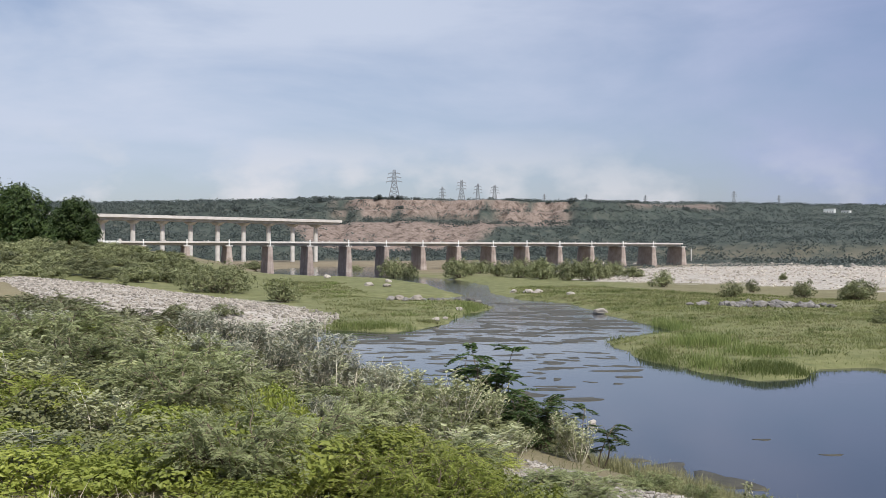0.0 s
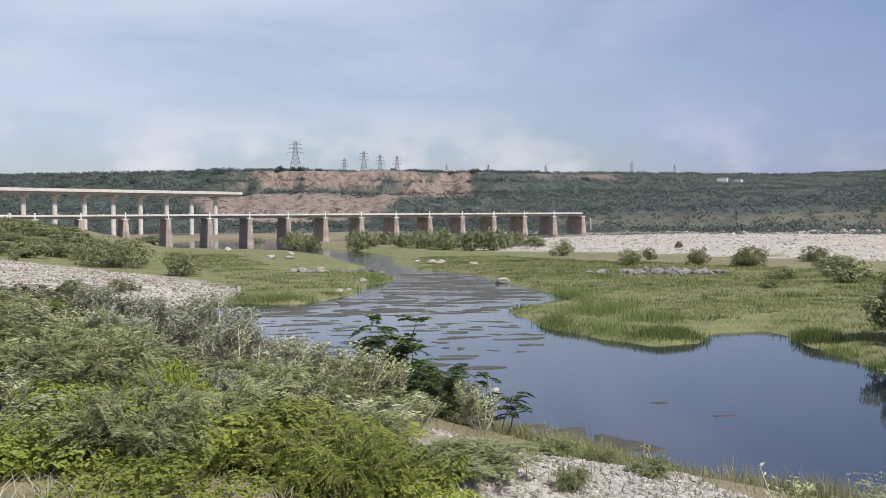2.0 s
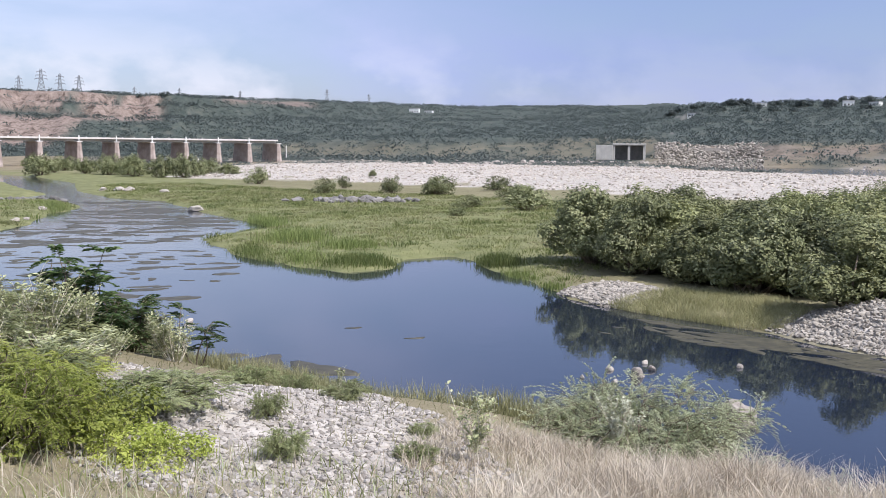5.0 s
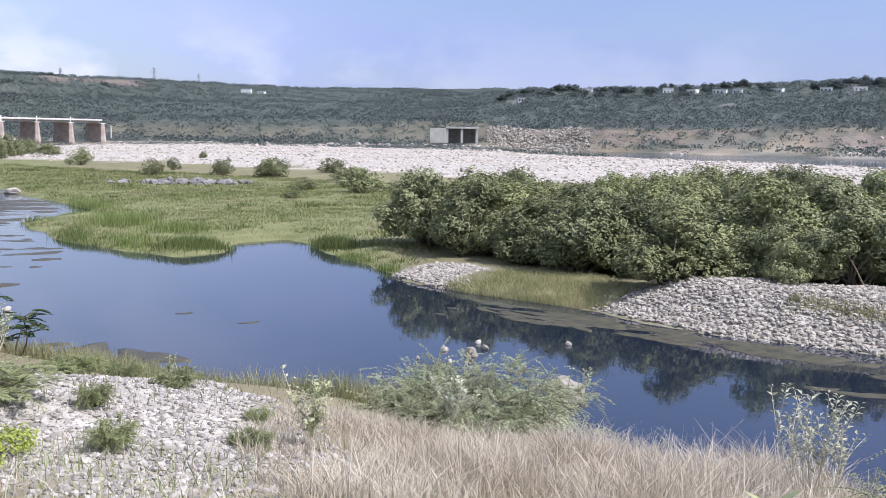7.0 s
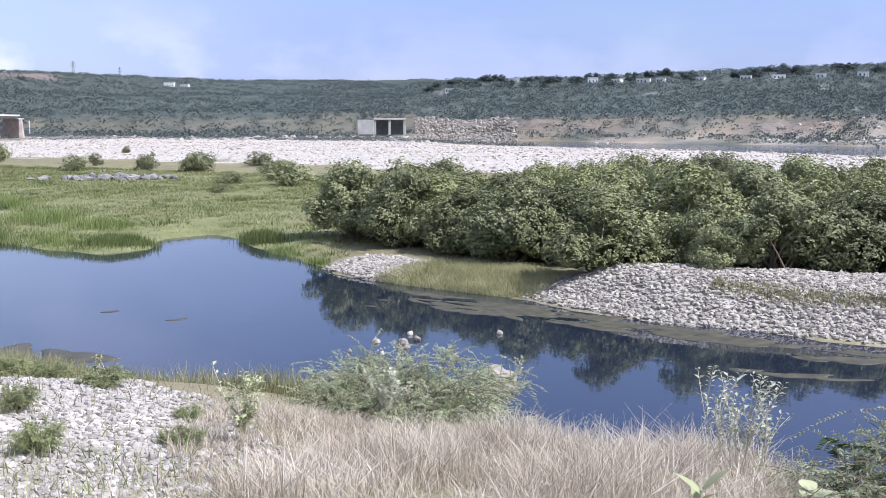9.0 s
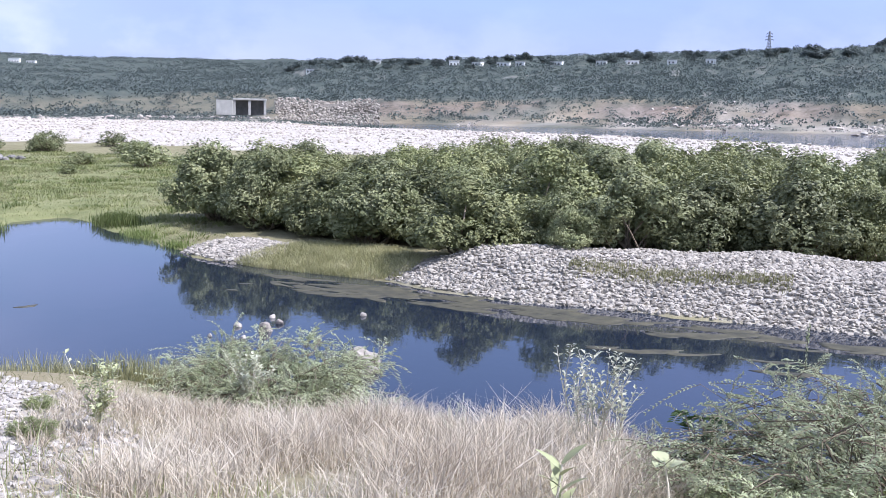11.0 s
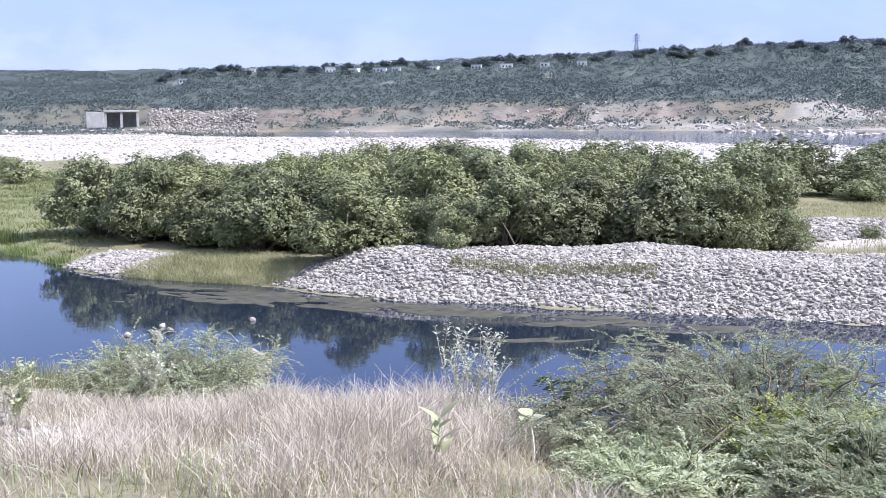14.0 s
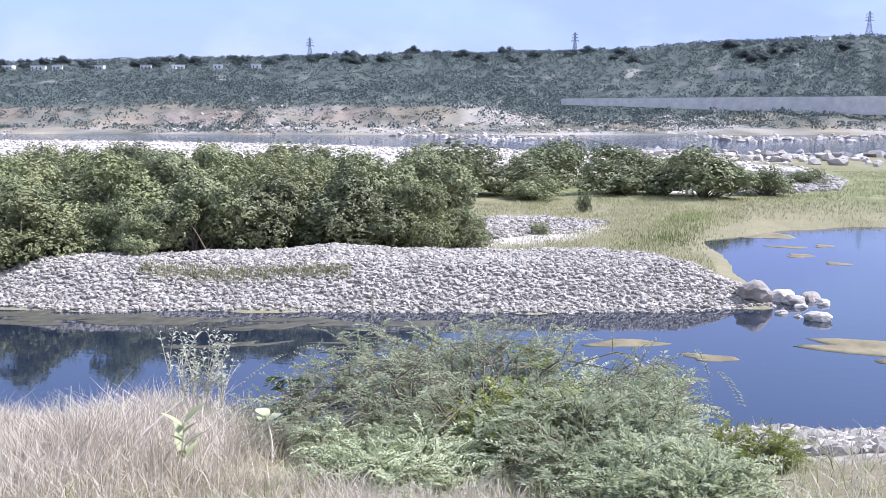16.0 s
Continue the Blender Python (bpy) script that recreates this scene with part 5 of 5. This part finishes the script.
def broadleaf_stalk(name, height, leaves, size, label, lift=0.45, wide=0.4, along_stalk=0.15):
    """A single pale stalk with a few broad curled leaves."""
    ob = tagged(new(name), label, "plant")
    p = curve((0, 0, -0.1), (0.05 * height, 0.02, height), 0.06, 6)
    v, f = tubes([p], [(0.014, 0.007)], 6)
    mesh_object("stalk", v, f, "twig_pale", ob)
    for k in range(leaves):
        a = 2.4 * k + rng.normal() * 0.2
        c = p[-1] + (p[2] - p[-1]) * (k / max(1, leaves - 1)) * along_stalk
        n, w = 6, 5
        t = np.linspace(0, 1, n)[:, None]
        s = np.linspace(-1, 1, w)[None]
        half = wide * np.sin(np.pi * (0.08 + 0.92 * t) ** 0.8) * size
        L, W = t * size + 0 * s, s * half
        Z = lift * size * t - 0.28 * size * t ** 2 + 0.18 * np.abs(s) ** 2 * half
        g = np.stack([c[0] + L * math.cos(a) - W * math.sin(a), c[1] + L * math.sin(a) + W * math.cos(a), c[2] + Z], -1).reshape(-1, 3)
        i, j = np.meshgrid(np.arange(n - 1), np.arange(w - 1), indexing="ij")
        f = np.stack([i * w + j, i * w + j + 1, (i + 1) * w + j + 1, (i + 1) * w + j], -1).reshape(-1, 4)
        mesh_object("leaf", g, f, "leaf_grey", ob, flat=False)
    return ob


# acacia bushes on the near bank
plant_at(feather_shrub("acacia_bush", 5.2, 1.5, 120, 17, "leaf_feather", "feathery grey green thorn acacia spreading over the near bank", 0.055, 0.25, 0.6), 9.1, 3.3, 1.0, 20)
plant_at(feather_shrub("acacia_bush", 4.2, 1.0, 105, 18, "leaf_feather", "feathery grey green thorn acacia leaning over the water", 0.055, 0.25, 0.6), 8.3, 12.6, 1.0, 200)
plant_at(feather_shrub("acacia_bush", 1.7, 0.9, 40, 14, "leaf_bright", "yellow green young acacia in front of the thorn bush"), 8.0, 2.5, 1.0, 70)
plant_at(feather_shrub("acacia_bush", 1.5, 0.7, 30, 14, "leaf_bright", "yellow green young acacia above the rubble"), 8.4, 0.4, 0.7, 10)
for x, y, w, h in ((7.2, 1.6, 2.4, 0.8), (6.6, 3.1, 1.6, 0.6), (8.2, 1.6, 1.8, 0.6), (10.2, 2.2, 2.4, 1.2), (7.6, 4.0, 1.5, 0.6), (6.4, 0.8, 1.6, 0.45)):
    plant_at(feather_shrub("acacia_bush", w, h, 46, 20, "leaf_feather", "feathery light green acacia growth on the near slope"), x, y)
plant_at(frond_sapling("frond_sapling", 1.0, 26, "dark green sapling with drooping feathered fronds in the bush", 0.3, 0.05), 8.3, 5.2)
plant_at(frond_sapling("frond_sapling", 1.7, 26, "fresh green sapling rising out of the acacia", 0.3, 0.05, "reed"), 9.6, 2.9, 1.0)
# milkweed shrubs
plant_at(milkweed("milkweed", 1.22, 10, 0.062, "pale milkweed shrub with whitish stems and woolly leaves", 0.42, "leaf_white", 0.4), 7.55, 5.95, 1.0, 40)
plant_at(milkweed("milkweed", 1.1, 14, 0.07, "pale milkweed shrub beside the acacia bush", 0.5, "leaf_white"), 10.9, 1.7)
plant_at(milkweed("milkweed", 0.9, 10, 0.07, "pale milkweed shrub growing through the acacia", 0.5, "leaf_white"), 7.4, 11.9)
plant_at(milkweed("milkweed", 0.8, 7, 0.07, "small milkweed at the edge of the gravel"), 4.2, 9.4)
plant_at(milkweed("milkweed", 0.7, 4, 0.07, "thin milkweed in the fringe grass"), 5.2, 17.0)
plant_at(broadleaf_stalk("broadleaf_plant", 0.5, 3, 0.18, "single stalk with three broad pale green leaves"), 6.75, 4.6, 1.0, 60)
plant_at(broadleaf_stalk("broadleaf_plant", 0.5, 9, 0.2, "stalk with pale lance leaves pointing upwards", 0.9, 0.2, 0.85), 5.25, 4.45)
for x, y, h in ((8.0, 6.6, 0.75), (7.0, 7.3, 0.7), (8.3, 5.9, 0.6), (6.6, 8.0, 0.6)):
    plant_at(milkweed("dry_stalk", h, 2, 0.03, "thin dry flower stalk in the grass", 0.12, "leaf_white"), x, y)

# shrubs of the near bank upstream
vine = [sized(shrub("vine_bush", 2.4, 0.9, 5200, 0.075, "leaf_bright", "low mat of bright yellow green leafy creeper", 16, 0.03, 0.0), 2.4, 0.9)]
planted(vine[0], [(-1.9, 10.4, 2.4, 0.75), (-0.7, 11.2, 2.2, 0.7), (-3.2, 11.8, 2.2, 0.7), (0.3, 10.2, 1.6, 0.55), (-0.2, 9.2, 1.6, 0.5), (-2.6, 9.4, 2, 0.5), (0.9, 9.0, 1.2, 0.4), (-4.6, 10.6, 2.2, 0.5), (-2.4, 14.5, 1.4, 0.9), (-3.6, 8.5, 2.0, 0.45), (-5.4, 9.0, 2.0, 0.5), (-1.5, 8.3, 1.8, 0.4), (-6.6, 11, 2.2, 0.6)], "creeper on the near bank")
near_acacia = [sized(feather_shrub("scrub_acacia", 2.8, 1.4, 46, 16, m_, "feathery green acacia scrub on the near bank", 0.075), 2.8, 1.4) for m_ in ("leaf_scrub", "leaf_shrub", "leaf_bright")]
near_milk = [sized(milkweed("scrub_milkweed", 1.4, 16, 0.10, "grey green milkweed among the scrub"), 1.4, 1.4), sized(milkweed("scrub_milkweed", 1.7, 18, 0.09, "bleached half bare milkweed stems above the scrub", 0.4, "leaf_white", 0.7), 1.4, 1.7)]
near_bush = sized(shrub("scrub_bush", 2.0, 1.3, 3600, 0.085, "leaf_lime", "small leafy bush among the scrub", 14, 0.03, 0.0), 2.0, 1.3)
planted(near_acacia[0], [(-6.6, 17.8, 3.2, 1.3), (-3.9, 15.2, 2.8, 1.1), (-8.6, 22.5, 3.4, 1.4), (-5.2, 20.5, 3, 1.2), (-1.6, 17.2, 2.2, 0.9), (1.1, 11, 1.9, 0.4)], "near acacia scrub")
for x, y in scatter([(1.2, 17), (0.6, 11), (2.4, 7.4), (4.0, 9.0), (4.6, 13), (3.4, 17.5)], 1.3, 300):
    ob = copy_thing(near_acacia[0], Matrix())
    w = rng.uniform(0.4, 0.9)
    ob.matrix_world = pose(x, y, z_at(x, y) - 0.03, 0, 0, rng.uniform(0, 360)) @ Matrix.Diagonal((w / 2.8, w / 2.8, rng.uniform(0.14, 0.36) / 1.4, 1))
planted(near_acacia[1], [(-11, 28, 4, 0.992), (-13, 34, 4.4, 0.93), (-9.5, 35, 4.4, 0.868), (-6.5, 38.5, 4, 0.806), (-14.5, 29, 4, 0.992), (-16, 40, 5, 1.12), (-12.5, 44, 5, 1.18), (-9, 45, 4, 0.93), (-0.4, 23.4, 2.4, 0.558), (2, 22.8, 2, 1.1), (2.6, 24.5, 1.8, 0.62)], "near acacia scrub")
planted(near_acacia[2], [(-7.5, 15.5, 2.6, 0.8), (-5.6, 13.2, 2.6, 0.7), (-7, 30, 3, 0.744), (0.2, 15, 1.8, 0.5)], "near acacia scrub")
planted(near_milk[0], [(-4.9, 30, 1.9, 0.992), (-2.6, 21.5, 1.8, 1.4), (-1, 19.6, 1.6, 1.3), (0.25, 19.2, 1.7, 1.5), (0.8, 20.3, 1.4, 1.3), (2.7, 20.6, 1.3, 1.1), (-6.6, 26, 2, 0.93), (-5, 24.5, 2, 0.806), (-8, 27.5, 2, 0.992),
                       (-0.6, 16.2, 1.3, 0.9), (-3.6, 18.2, 1.6, 1.1), (-6, 14.5, 1.4, 0.8), (-4.3, 12.6, 1.3, 0.7), (1.3, 18.3, 1.1, 0.8), (-9.8, 31.5, 2, 0.992), (-3, 27.6, 1.8, 0.806), (-7.4, 19.2, 1.5, 1.1)], "near milkweed")
planted(near_milk[1], [(-4.6, 25.2, 1.7, 1.5), (-1.9, 22.2, 1.5, 1.4), (-2.4, 20.6, 1.5, 1.4), (-5.6, 27.4, 1.8, 1.4), (-6.8, 29.4, 1.8, 1.4), (-3.4, 21, 1.5, 1.4), (-1.2, 18.4, 1.3, 1.2), (-4.8, 21.4, 1.4, 1.3), (-3.3, 24.2, 1.9, 1.9), (-2.7, 25.4, 1.8, 1.7), (-3.9, 26.2, 1.9, 1.6), (-2.2, 23.4, 1.4, 0.806), (-7.8, 32, 2.2, 1.24), (-6.2, 33, 2, 1.18), (-10.6, 26, 1.8, 0.93), (-4.4, 22, 1.4, 1.2), (-1.8, 14.9, 1, 0.9), (-5.2, 28.6, 1.8, 1.05), (-9.2, 25, 1.8, 1.05)], "near milkweed")
NEAR_SCRUB = [(-18, 46), (-5, 43), (0.8, 32), (1.6, 25), (0.9, 19), (0.2, 13.5), (0, 9), (-4.2, 8.2), (-7, 12), (-13, 20), (-23, 40)]
rows = [(x, y, rng.uniform(1.3, 2.3), rng.uniform(0.5, 1.1) * (0.5 if y > 24 else 0.85)) for x, y in scatter(NEAR_SCRUB, 1.35, 6000)]
planted(near_bush, rows[0::3], "small scrub bushes")
kinds = (near_acacia[0], near_milk[0], near_acacia[1], near_acacia[2])
for k, (x, y, w, h) in enumerate(rows[1::3] + rows[2::3]):
    src = kinds[k % 4]
    ob = copy_thing(src, Matrix())
    d0 = src["dims"]
    ob.matrix_world = pose(x, y, z_at(x, y) - 0.05, 0, 0, rng.uniform(0, 360)) @ Matrix.Diagonal((w / d0[0], w / d0[0], h / d0[1], 1))
plant_at(frond_sapling("frond_sapling", 2.3, 110, "dark green sapling with feathered fronds above the scrub", 0.45, 0.11), 0.95, 22.0, 1.0, 20)
plant_at(frond_sapling("frond_sapling", 1.3, 80, "green sapling with spreading feathered fronds", 0.5, 0.08), 2.0, 22.0)
plant_at(frond_sapling("frond_sapling", 1.4, 30, "thin green sapling leaning towards the water", 0.4, 0.08), 3.3, 21.8)
plant_at(frond_sapling("frond_sapling", 1.2, 80, "leafy green sapling among pale shrubs", 0.5, 0.08), 1.5, 21.2)

# ---- weed mats in the pool ----


def mats(name, places, mat, label, thick=0.012):
    """Thin floating mats with ragged outlines and a little thickness."""
    vs, fs, base = [], [], 0
    for x, y, w, d, a in places:
        n = 18
        t = np.arange(n) * 2 * np.pi / n
        r = 1 + 0.22 * np.sin(2 * t + rng2.uniform(0, 6)) + 0.16 * np.sin(3 * t + rng2.uniform(0, 6)) + 0.1 * np.sin(5 * t + rng2.uniform(0, 6))
        px, py = r * np.cos(t) * w / 2, r * np.sin(t) * d / 2 + 0.12 * w * np.cos(t) ** 2
        ca, sa_ = math.cos(a), math.sin(a)
        ring = np.stack([x + px * ca - py * sa_, y + px * sa_ + py * ca], 1)
        lo = np.c_[ring, np.full(n, -0.02)]
        hi = np.c_[ring, np.full(n, thick * 0.5)]
        inn = np.c_[(ring - (x, y)) * 0.8 + (x, y), np.full(n, thick)]
        vs.append(np.concatenate([lo, hi, inn, [[x, y, thick * 1.1]]]))
        k = np.arange(n)
        kn = (k + 1) % n
        fs += (base + np.stack([k, kn, n + kn, n + k], 1)).tolist() + (base + np.stack([n + k, n + kn, 2 * n + kn, 2 * n + k], 1)).tolist() + (base + np.stack([2 * n + k, 2 * n + kn, np.full(n, 3 * n)], 1)).tolist()
        base += 3 * n + 1
    return tagged(mesh_object(name, np.concatenate(vs), fs, mat, flat=False), label, "water weed", kind="stuff")


x, y = in_poly([(-12, 71), (-3, 66), (8, 64), (10.5, 70), (16.5, 78), (16, 86), (14.5, 97), (13.8, 118), (9, 126), (6, 122), (7, 108), (4, 100), (2, 86), (-2.5, 75), (-8, 77)], 520, 0.6)
keep = rng2.uniform(0, 1, len(x)) < 0.95
rowsw = [(a, b2, rng2.uniform(0.6, 3.2) * (1 + (b2 - 60) / 60), rng2.uniform(0.5, 1.9), rng2.normal() * 0.35 - 0.2) for a, b2 in zip(x[keep], y[keep])]
x, y = in_poly([(-6, 54), (2, 40), (10, 48), (10.4, 62), (-3, 66), (-10, 68)], 190, 0.6)
rowsw += [(a, b2, rng2.uniform(0.4, 1.9), rng2.uniform(0.3, 1.0), rng2.normal() * 0.25 - 0.1) for a, b2 in zip(x, y)]
rowsw += [(3.4, 37, 2.2, 0.8, 0), (6.2, 28.6, 1.5, 1.3, 0.2), (7.4, 27.0, 1.2, 2.2, 0.3), (5.2, 29.6, 1.4, 0.7, 0), (5.4, 42, 2.4, 1.0, 0.1), (9, 52, 3.0, 0.9, 0.1), (10.2, 33, 0.5, 0.3, 0), (11.5, 30.5, 0.6, 0.3, 0)]
mats("weed_mat", rowsw, "scum", "brownish water weed mats drifting in the shallow current")
row2 = []
for k in range(70):  # strands drifting in a belt along the foot of the stones
    u = rng2.uniform(0, 1)
    bx, by = np.interp(u, [0, 0.4, 0.7, 1], [20.6, 22.2, 23.6, 26.6]), np.interp(u, [0, 0.4, 0.7, 1], [31, 25, 19, 10.5])
    off = np.abs(rng2.normal()) * (1.3 if u < 0.6 else 0.45)
    w = rng2.uniform(0.5, 2.4)
    row2.append((bx - off, by - 0.4 * off, w, w * rng2.uniform(0.2, 0.42), -1.1 + rng2.normal() * 0.25))
row2 += [(21.2, 15.1, 1.7, 0.5, -0.8), (21.7, 14.3, 1.2, 0.3, -0.8), (22, 11.5, 1.7, 0.4, -1.0), (22.6, 12.6, 1.2, 0.3, -1.0), (20.6, 16.2, 1.1, 0.3, -0.8)]
M["algae_olive"] = rocky("algae_olive", (0.035, 0.034, 0.02), (0.11, 0.1, 0.058), 2.4, 0.7, 0.01, False)
mats("algae_mat", row2, "algae_olive", "olive algae floating beside the stone bank")
row3 = [(27.6, -1.0, 1.6, 5.0, 0.1), (26.6, -2.2, 1.0, 3.4, 0.2), (24.8, 3.1, 0.7, 1.5, 0.2), (25.6, 5.4, 0.9, 2.2, 0.3), (28.8, -2.4, 0.7, 2.5, 0.2), (49, 3.2, 1.0, 1.6, 0), (46, 2.4, 1.2, 1.2, 0), (44, 0.8, 0.8, 1.2, 0), (50, 1.6, 1, 1, 0), (53.5, 4.6, 2.5, 3.5, 0.4)]
M["algae_yellow"] = rocky("algae_yellow", (0.12, 0.1, 0.05), (0.26, 0.22, 0.12), 1.6, 0.8, 0.01, False)
mats("algae_mat", row3, "algae_yellow", "yellow brown algae drifting on the pool")

# ---- built things across the river ----


def along(az, r):
    return r * math.sin(radians(az)), r * math.cos(radians(az))


def at_polar(name, az, r, label, category, group=""):
    x, y = along(az, r)
    return tagged(empty(name, x, y, 0, -az), label, category, group)


# sluice house: a solid block and two dark bays under a slab
ob = at_polar("sluice_house", 31.85, 392, "low concrete sluice structure with two dark bays on the far bank", "sluice")
zb, zt = 2.6, 8.7
bm = bmesh.new()
block(bm, -9.4, -3.4, -2.5, 4, zb, zt - 0.6)
part("end_block", bevelled(bm, 0.1), "concrete", ob)
for x in (-2.9, 2.6, 8.2):
    bm = bmesh.new()
    block(bm, x - 0.45, x + 0.45, -2, 4, zb, zt - 0.7)
    part("bay_pillar", bm, "concrete", ob)
bm = bmesh.new()
block(bm, -3.4, 8.8, -2.3, 4, zt - 0.7, zt)
part("roof_slab", bevelled(bm, 0.08), "concrete", ob)
# back wall coloured darker for the shade in the bays
bm = bmesh.new()
block(bm, -3.3, 8.6, 3.6, 4, zb, zt - 0.7)
part("back_wall", bm, "concrete_shaded", ob)
# riprap wing wall beside it
x0, y0 = along(33.6, 396)
x1, y1 = along(39.2, 398)
wing = tagged(new("riprap_wall"), "sloping grey riprap wall beside the sluice", "wall")
n = 1400
u, v = rng2.uniform(0, 1, n), rng2.uniform(0, 1, n)
px, py = x0 + (x1 - x0) * u, y0 + (y1 - y0) * u
nx, ny = px / np.hypot(px, py), py / np.hypot(px, py)
s = rng2.uniform(0.7, 1.7, n)
vv = stone_verts(n) * s[:, None, None] + np.stack([px + nx * v * 5, py + ny * v * 5, ground_z(px, py) * (1 - v) + v * 9.7 * (0.9 + 0.08 * np.sin(u * 9))], 1)[:, None]
tagged(mesh_object("loose_stone", vv.reshape(-1, 3), (ICO_F[None] + 12 * np.arange(n)[:, None, None]).reshape(-1, 3), "cobble", wing), kind="stuff")
bm = bmesh.new()
beam(bm, (x0 + 6 * nx[0], y0 + 6 * ny[0], 5.4), (x1 + 6 * nx[0], y1 + 6 * ny[0], 5.4), 4.5, 3.6)
part("wall_core", bm, "cobble", wing)
# long concrete wall on the right
wall = tagged(new("retaining_wall"), "long pale concrete retaining wall on the far bank", "wall")
prev = None
for az, ztop, zbot in ((73.6, 13.7, 12.6), (76.5, 13.8, 12.0), (79.5, 13.9, 11.1), (82.5, 14.0, 10.2), (85.5, 14.1, 9.4), (88.5, 14.1, 8.6), (91.5, 14.2, 8.1), (94.5, 14.2, 7.8), (98, 14.2, 7.6)):
    here = along(az, 445)
    if prev:
        (xa, ya), za, zb = prev
        bm = bmesh.new()
        vs_ = []
        for (x, y), zt, zz in (((xa, ya), za, zb), (here, ztop, zbot)):
            k = 1 + 1.2 / math.hypot(x, y)
            vs_.append([bm.verts.new((x, y, zz - 1.5)), bm.verts.new((x, y, zt)), bm.verts.new((x * k, y * k, zt)), bm.verts.new((x * k, y * k, zz - 1.5))])
        for k in range(4):
            bm.faces.new((vs_[0][k], vs_[0][(k + 1) % 4], vs_[1][(k + 1) % 4], vs_[1][k]))
        bm.faces.new(vs_[0])
        bm.faces.new(vs_[1][::-1])
        part("wall_bay", bm, "concrete_pale", wall)
    prev = (here, ztop, zbot)


def hut(az, r, w, h, label, dep=5.0, z=None):
    if az > 33 and az < 72:
        r = next((q for q in range(560, 800, 4) if (z_at(*along(az, q)) - EYE) / q > 0.041 + 0.00035 * max(0, az - 45)), 770)
    x, y = along(az, r)
    ob = tagged(empty("village_house", x, y, z_at(x, y) - 0.9 if z is None else z, -az + rng2.normal() * 12), label, "house", "houses on the ridge")
    bm = bmesh.new()
    block(bm, -w / 2, w / 2, -dep / 2, dep / 2, -1.0, h)
    part("wall", bevelled(bm, 0.05), "whitewash", ob)
    bm = bmesh.new()
    block(bm, -w / 2 - 0.3, w / 2 + 0.3, -dep / 2 - 0.3, dep / 2 + 0.3, h, h + 0.3)
    part("roof", bm, "concrete_pale", ob)
    for x_ in np.arange(-w / 2 + 1.2, w / 2 - 0.6, 2.4):
        bm = bmesh.new()
        block(bm, x_ - 0.45, x_ + 0.45, -dep / 2 - 0.05, -dep / 2 + 0.2, 0.9, 2.1)
        part("window", bm, "dark_hole", ob)
    return ob


for az, r, w, h in ((43.3, 770, 7, 4), (46.0, 775, 9, 3), (46.9, 770, 6, 3), (48.9, 770, 8, 3), (51.3, 765, 7, 3), (52.9, 765, 8, 3), (39.0, 790, 8, 3), (55.0, 740, 6, 3), (57.0, 760, 6, 3), (87.0, 655, 9, 3.5), (78.0, 690, 6, 3),
                    (20.5, 1050, 10, 4.5), (21.3, 1050, 8, 3), (44.6, 700, 7, 3), (35.5, 760, 6, 3), (90.5, 640, 10, 3.5)):
    hut(az, r, w, h, "small whitewashed village house on the far slope")
# ruined long building
x, y = along(83.1, 545)
ruin = tagged(empty("ruined_building", x, y, z_at(x, y), -86), "long roofless masonry ruin on the hillside", "ruin")
for k in range(7):
    bm = bmesh.new()
    block(bm, -11.5 + 3.4 * k, -9.7 + 3.4 * k, -0.4, 0.4, -1, 4.6 + rng2.normal() * 0.5)
    part("wall_pier", bm, "concrete", ruin)
bm = bmesh.new()
block(bm, -11.5, 11, -0.3, 0.3, -1, 1.2)
part("wall_base", bm, "concrete", ruin)

# parapet wall, hut and pole at the bridge approach
x, y = along(-19.2, 262)
approach = tagged(empty("approach_wall", x, y, z_at(x, y), 19.2 - 90 + 108), "whitewashed low wall at the bridge approach", "wall")
bm = bmesh.new()
block(bm, -9, 9, -0.3, 0.3, -2, 2.6)
part("wall", bevelled(bm, 0.05), "whitewash", approach)
for k in range(5):
    bm = bmesh.new()
    block(bm, -9 + 4.4 * k, -8.5 + 4.4 * k, -0.42, 0.42, -2, 3.1)
    part("pier", bm, "concrete_pale", approach)
x, y = along(-20.2, 250)
pole = tagged(empty("lamp_pole", x, y, z_at(x, y) - 0.3), "slim white pole at the bridge approach", "pole")
bm = bmesh.new()
bmesh.ops.create_cone(bm, cap_ends=True, segments=8, radius1=0.16, radius2=0.1, depth=9.5, matrix=Matrix.Translation((0, 0, 4.75)))
part("shaft", bm, "whitewash", pole)
bm = bmesh.new()
beam(bm, (0, 0, 9.4), (1.2, 0, 9.7), 0.12)
part("bracket", bm, "steel", pole)
for az in (12.4, 13.5):
    x, y = along(az, 470)
    pole = tagged(empty("wooden_pole", x, y, z_at(x, y) - 0.3), "pale wooden pole on the far flats", "pole")
    bm = bmesh.new()
    bmesh.ops.create_cone(bm, cap_ends=True, segments=8, radius1=0.3, radius2=0.22, depth=6.5, matrix=Matrix.Translation((0, 0, 3.2)))
    part("shaft", bm, "concrete_pale", pole)
    bm = bmesh.new()
    beam(bm, (-0.8, 0, 6.0), (0.8, 0, 6.0), 0.2)
    part("crossarm", bm, "steel", pole)
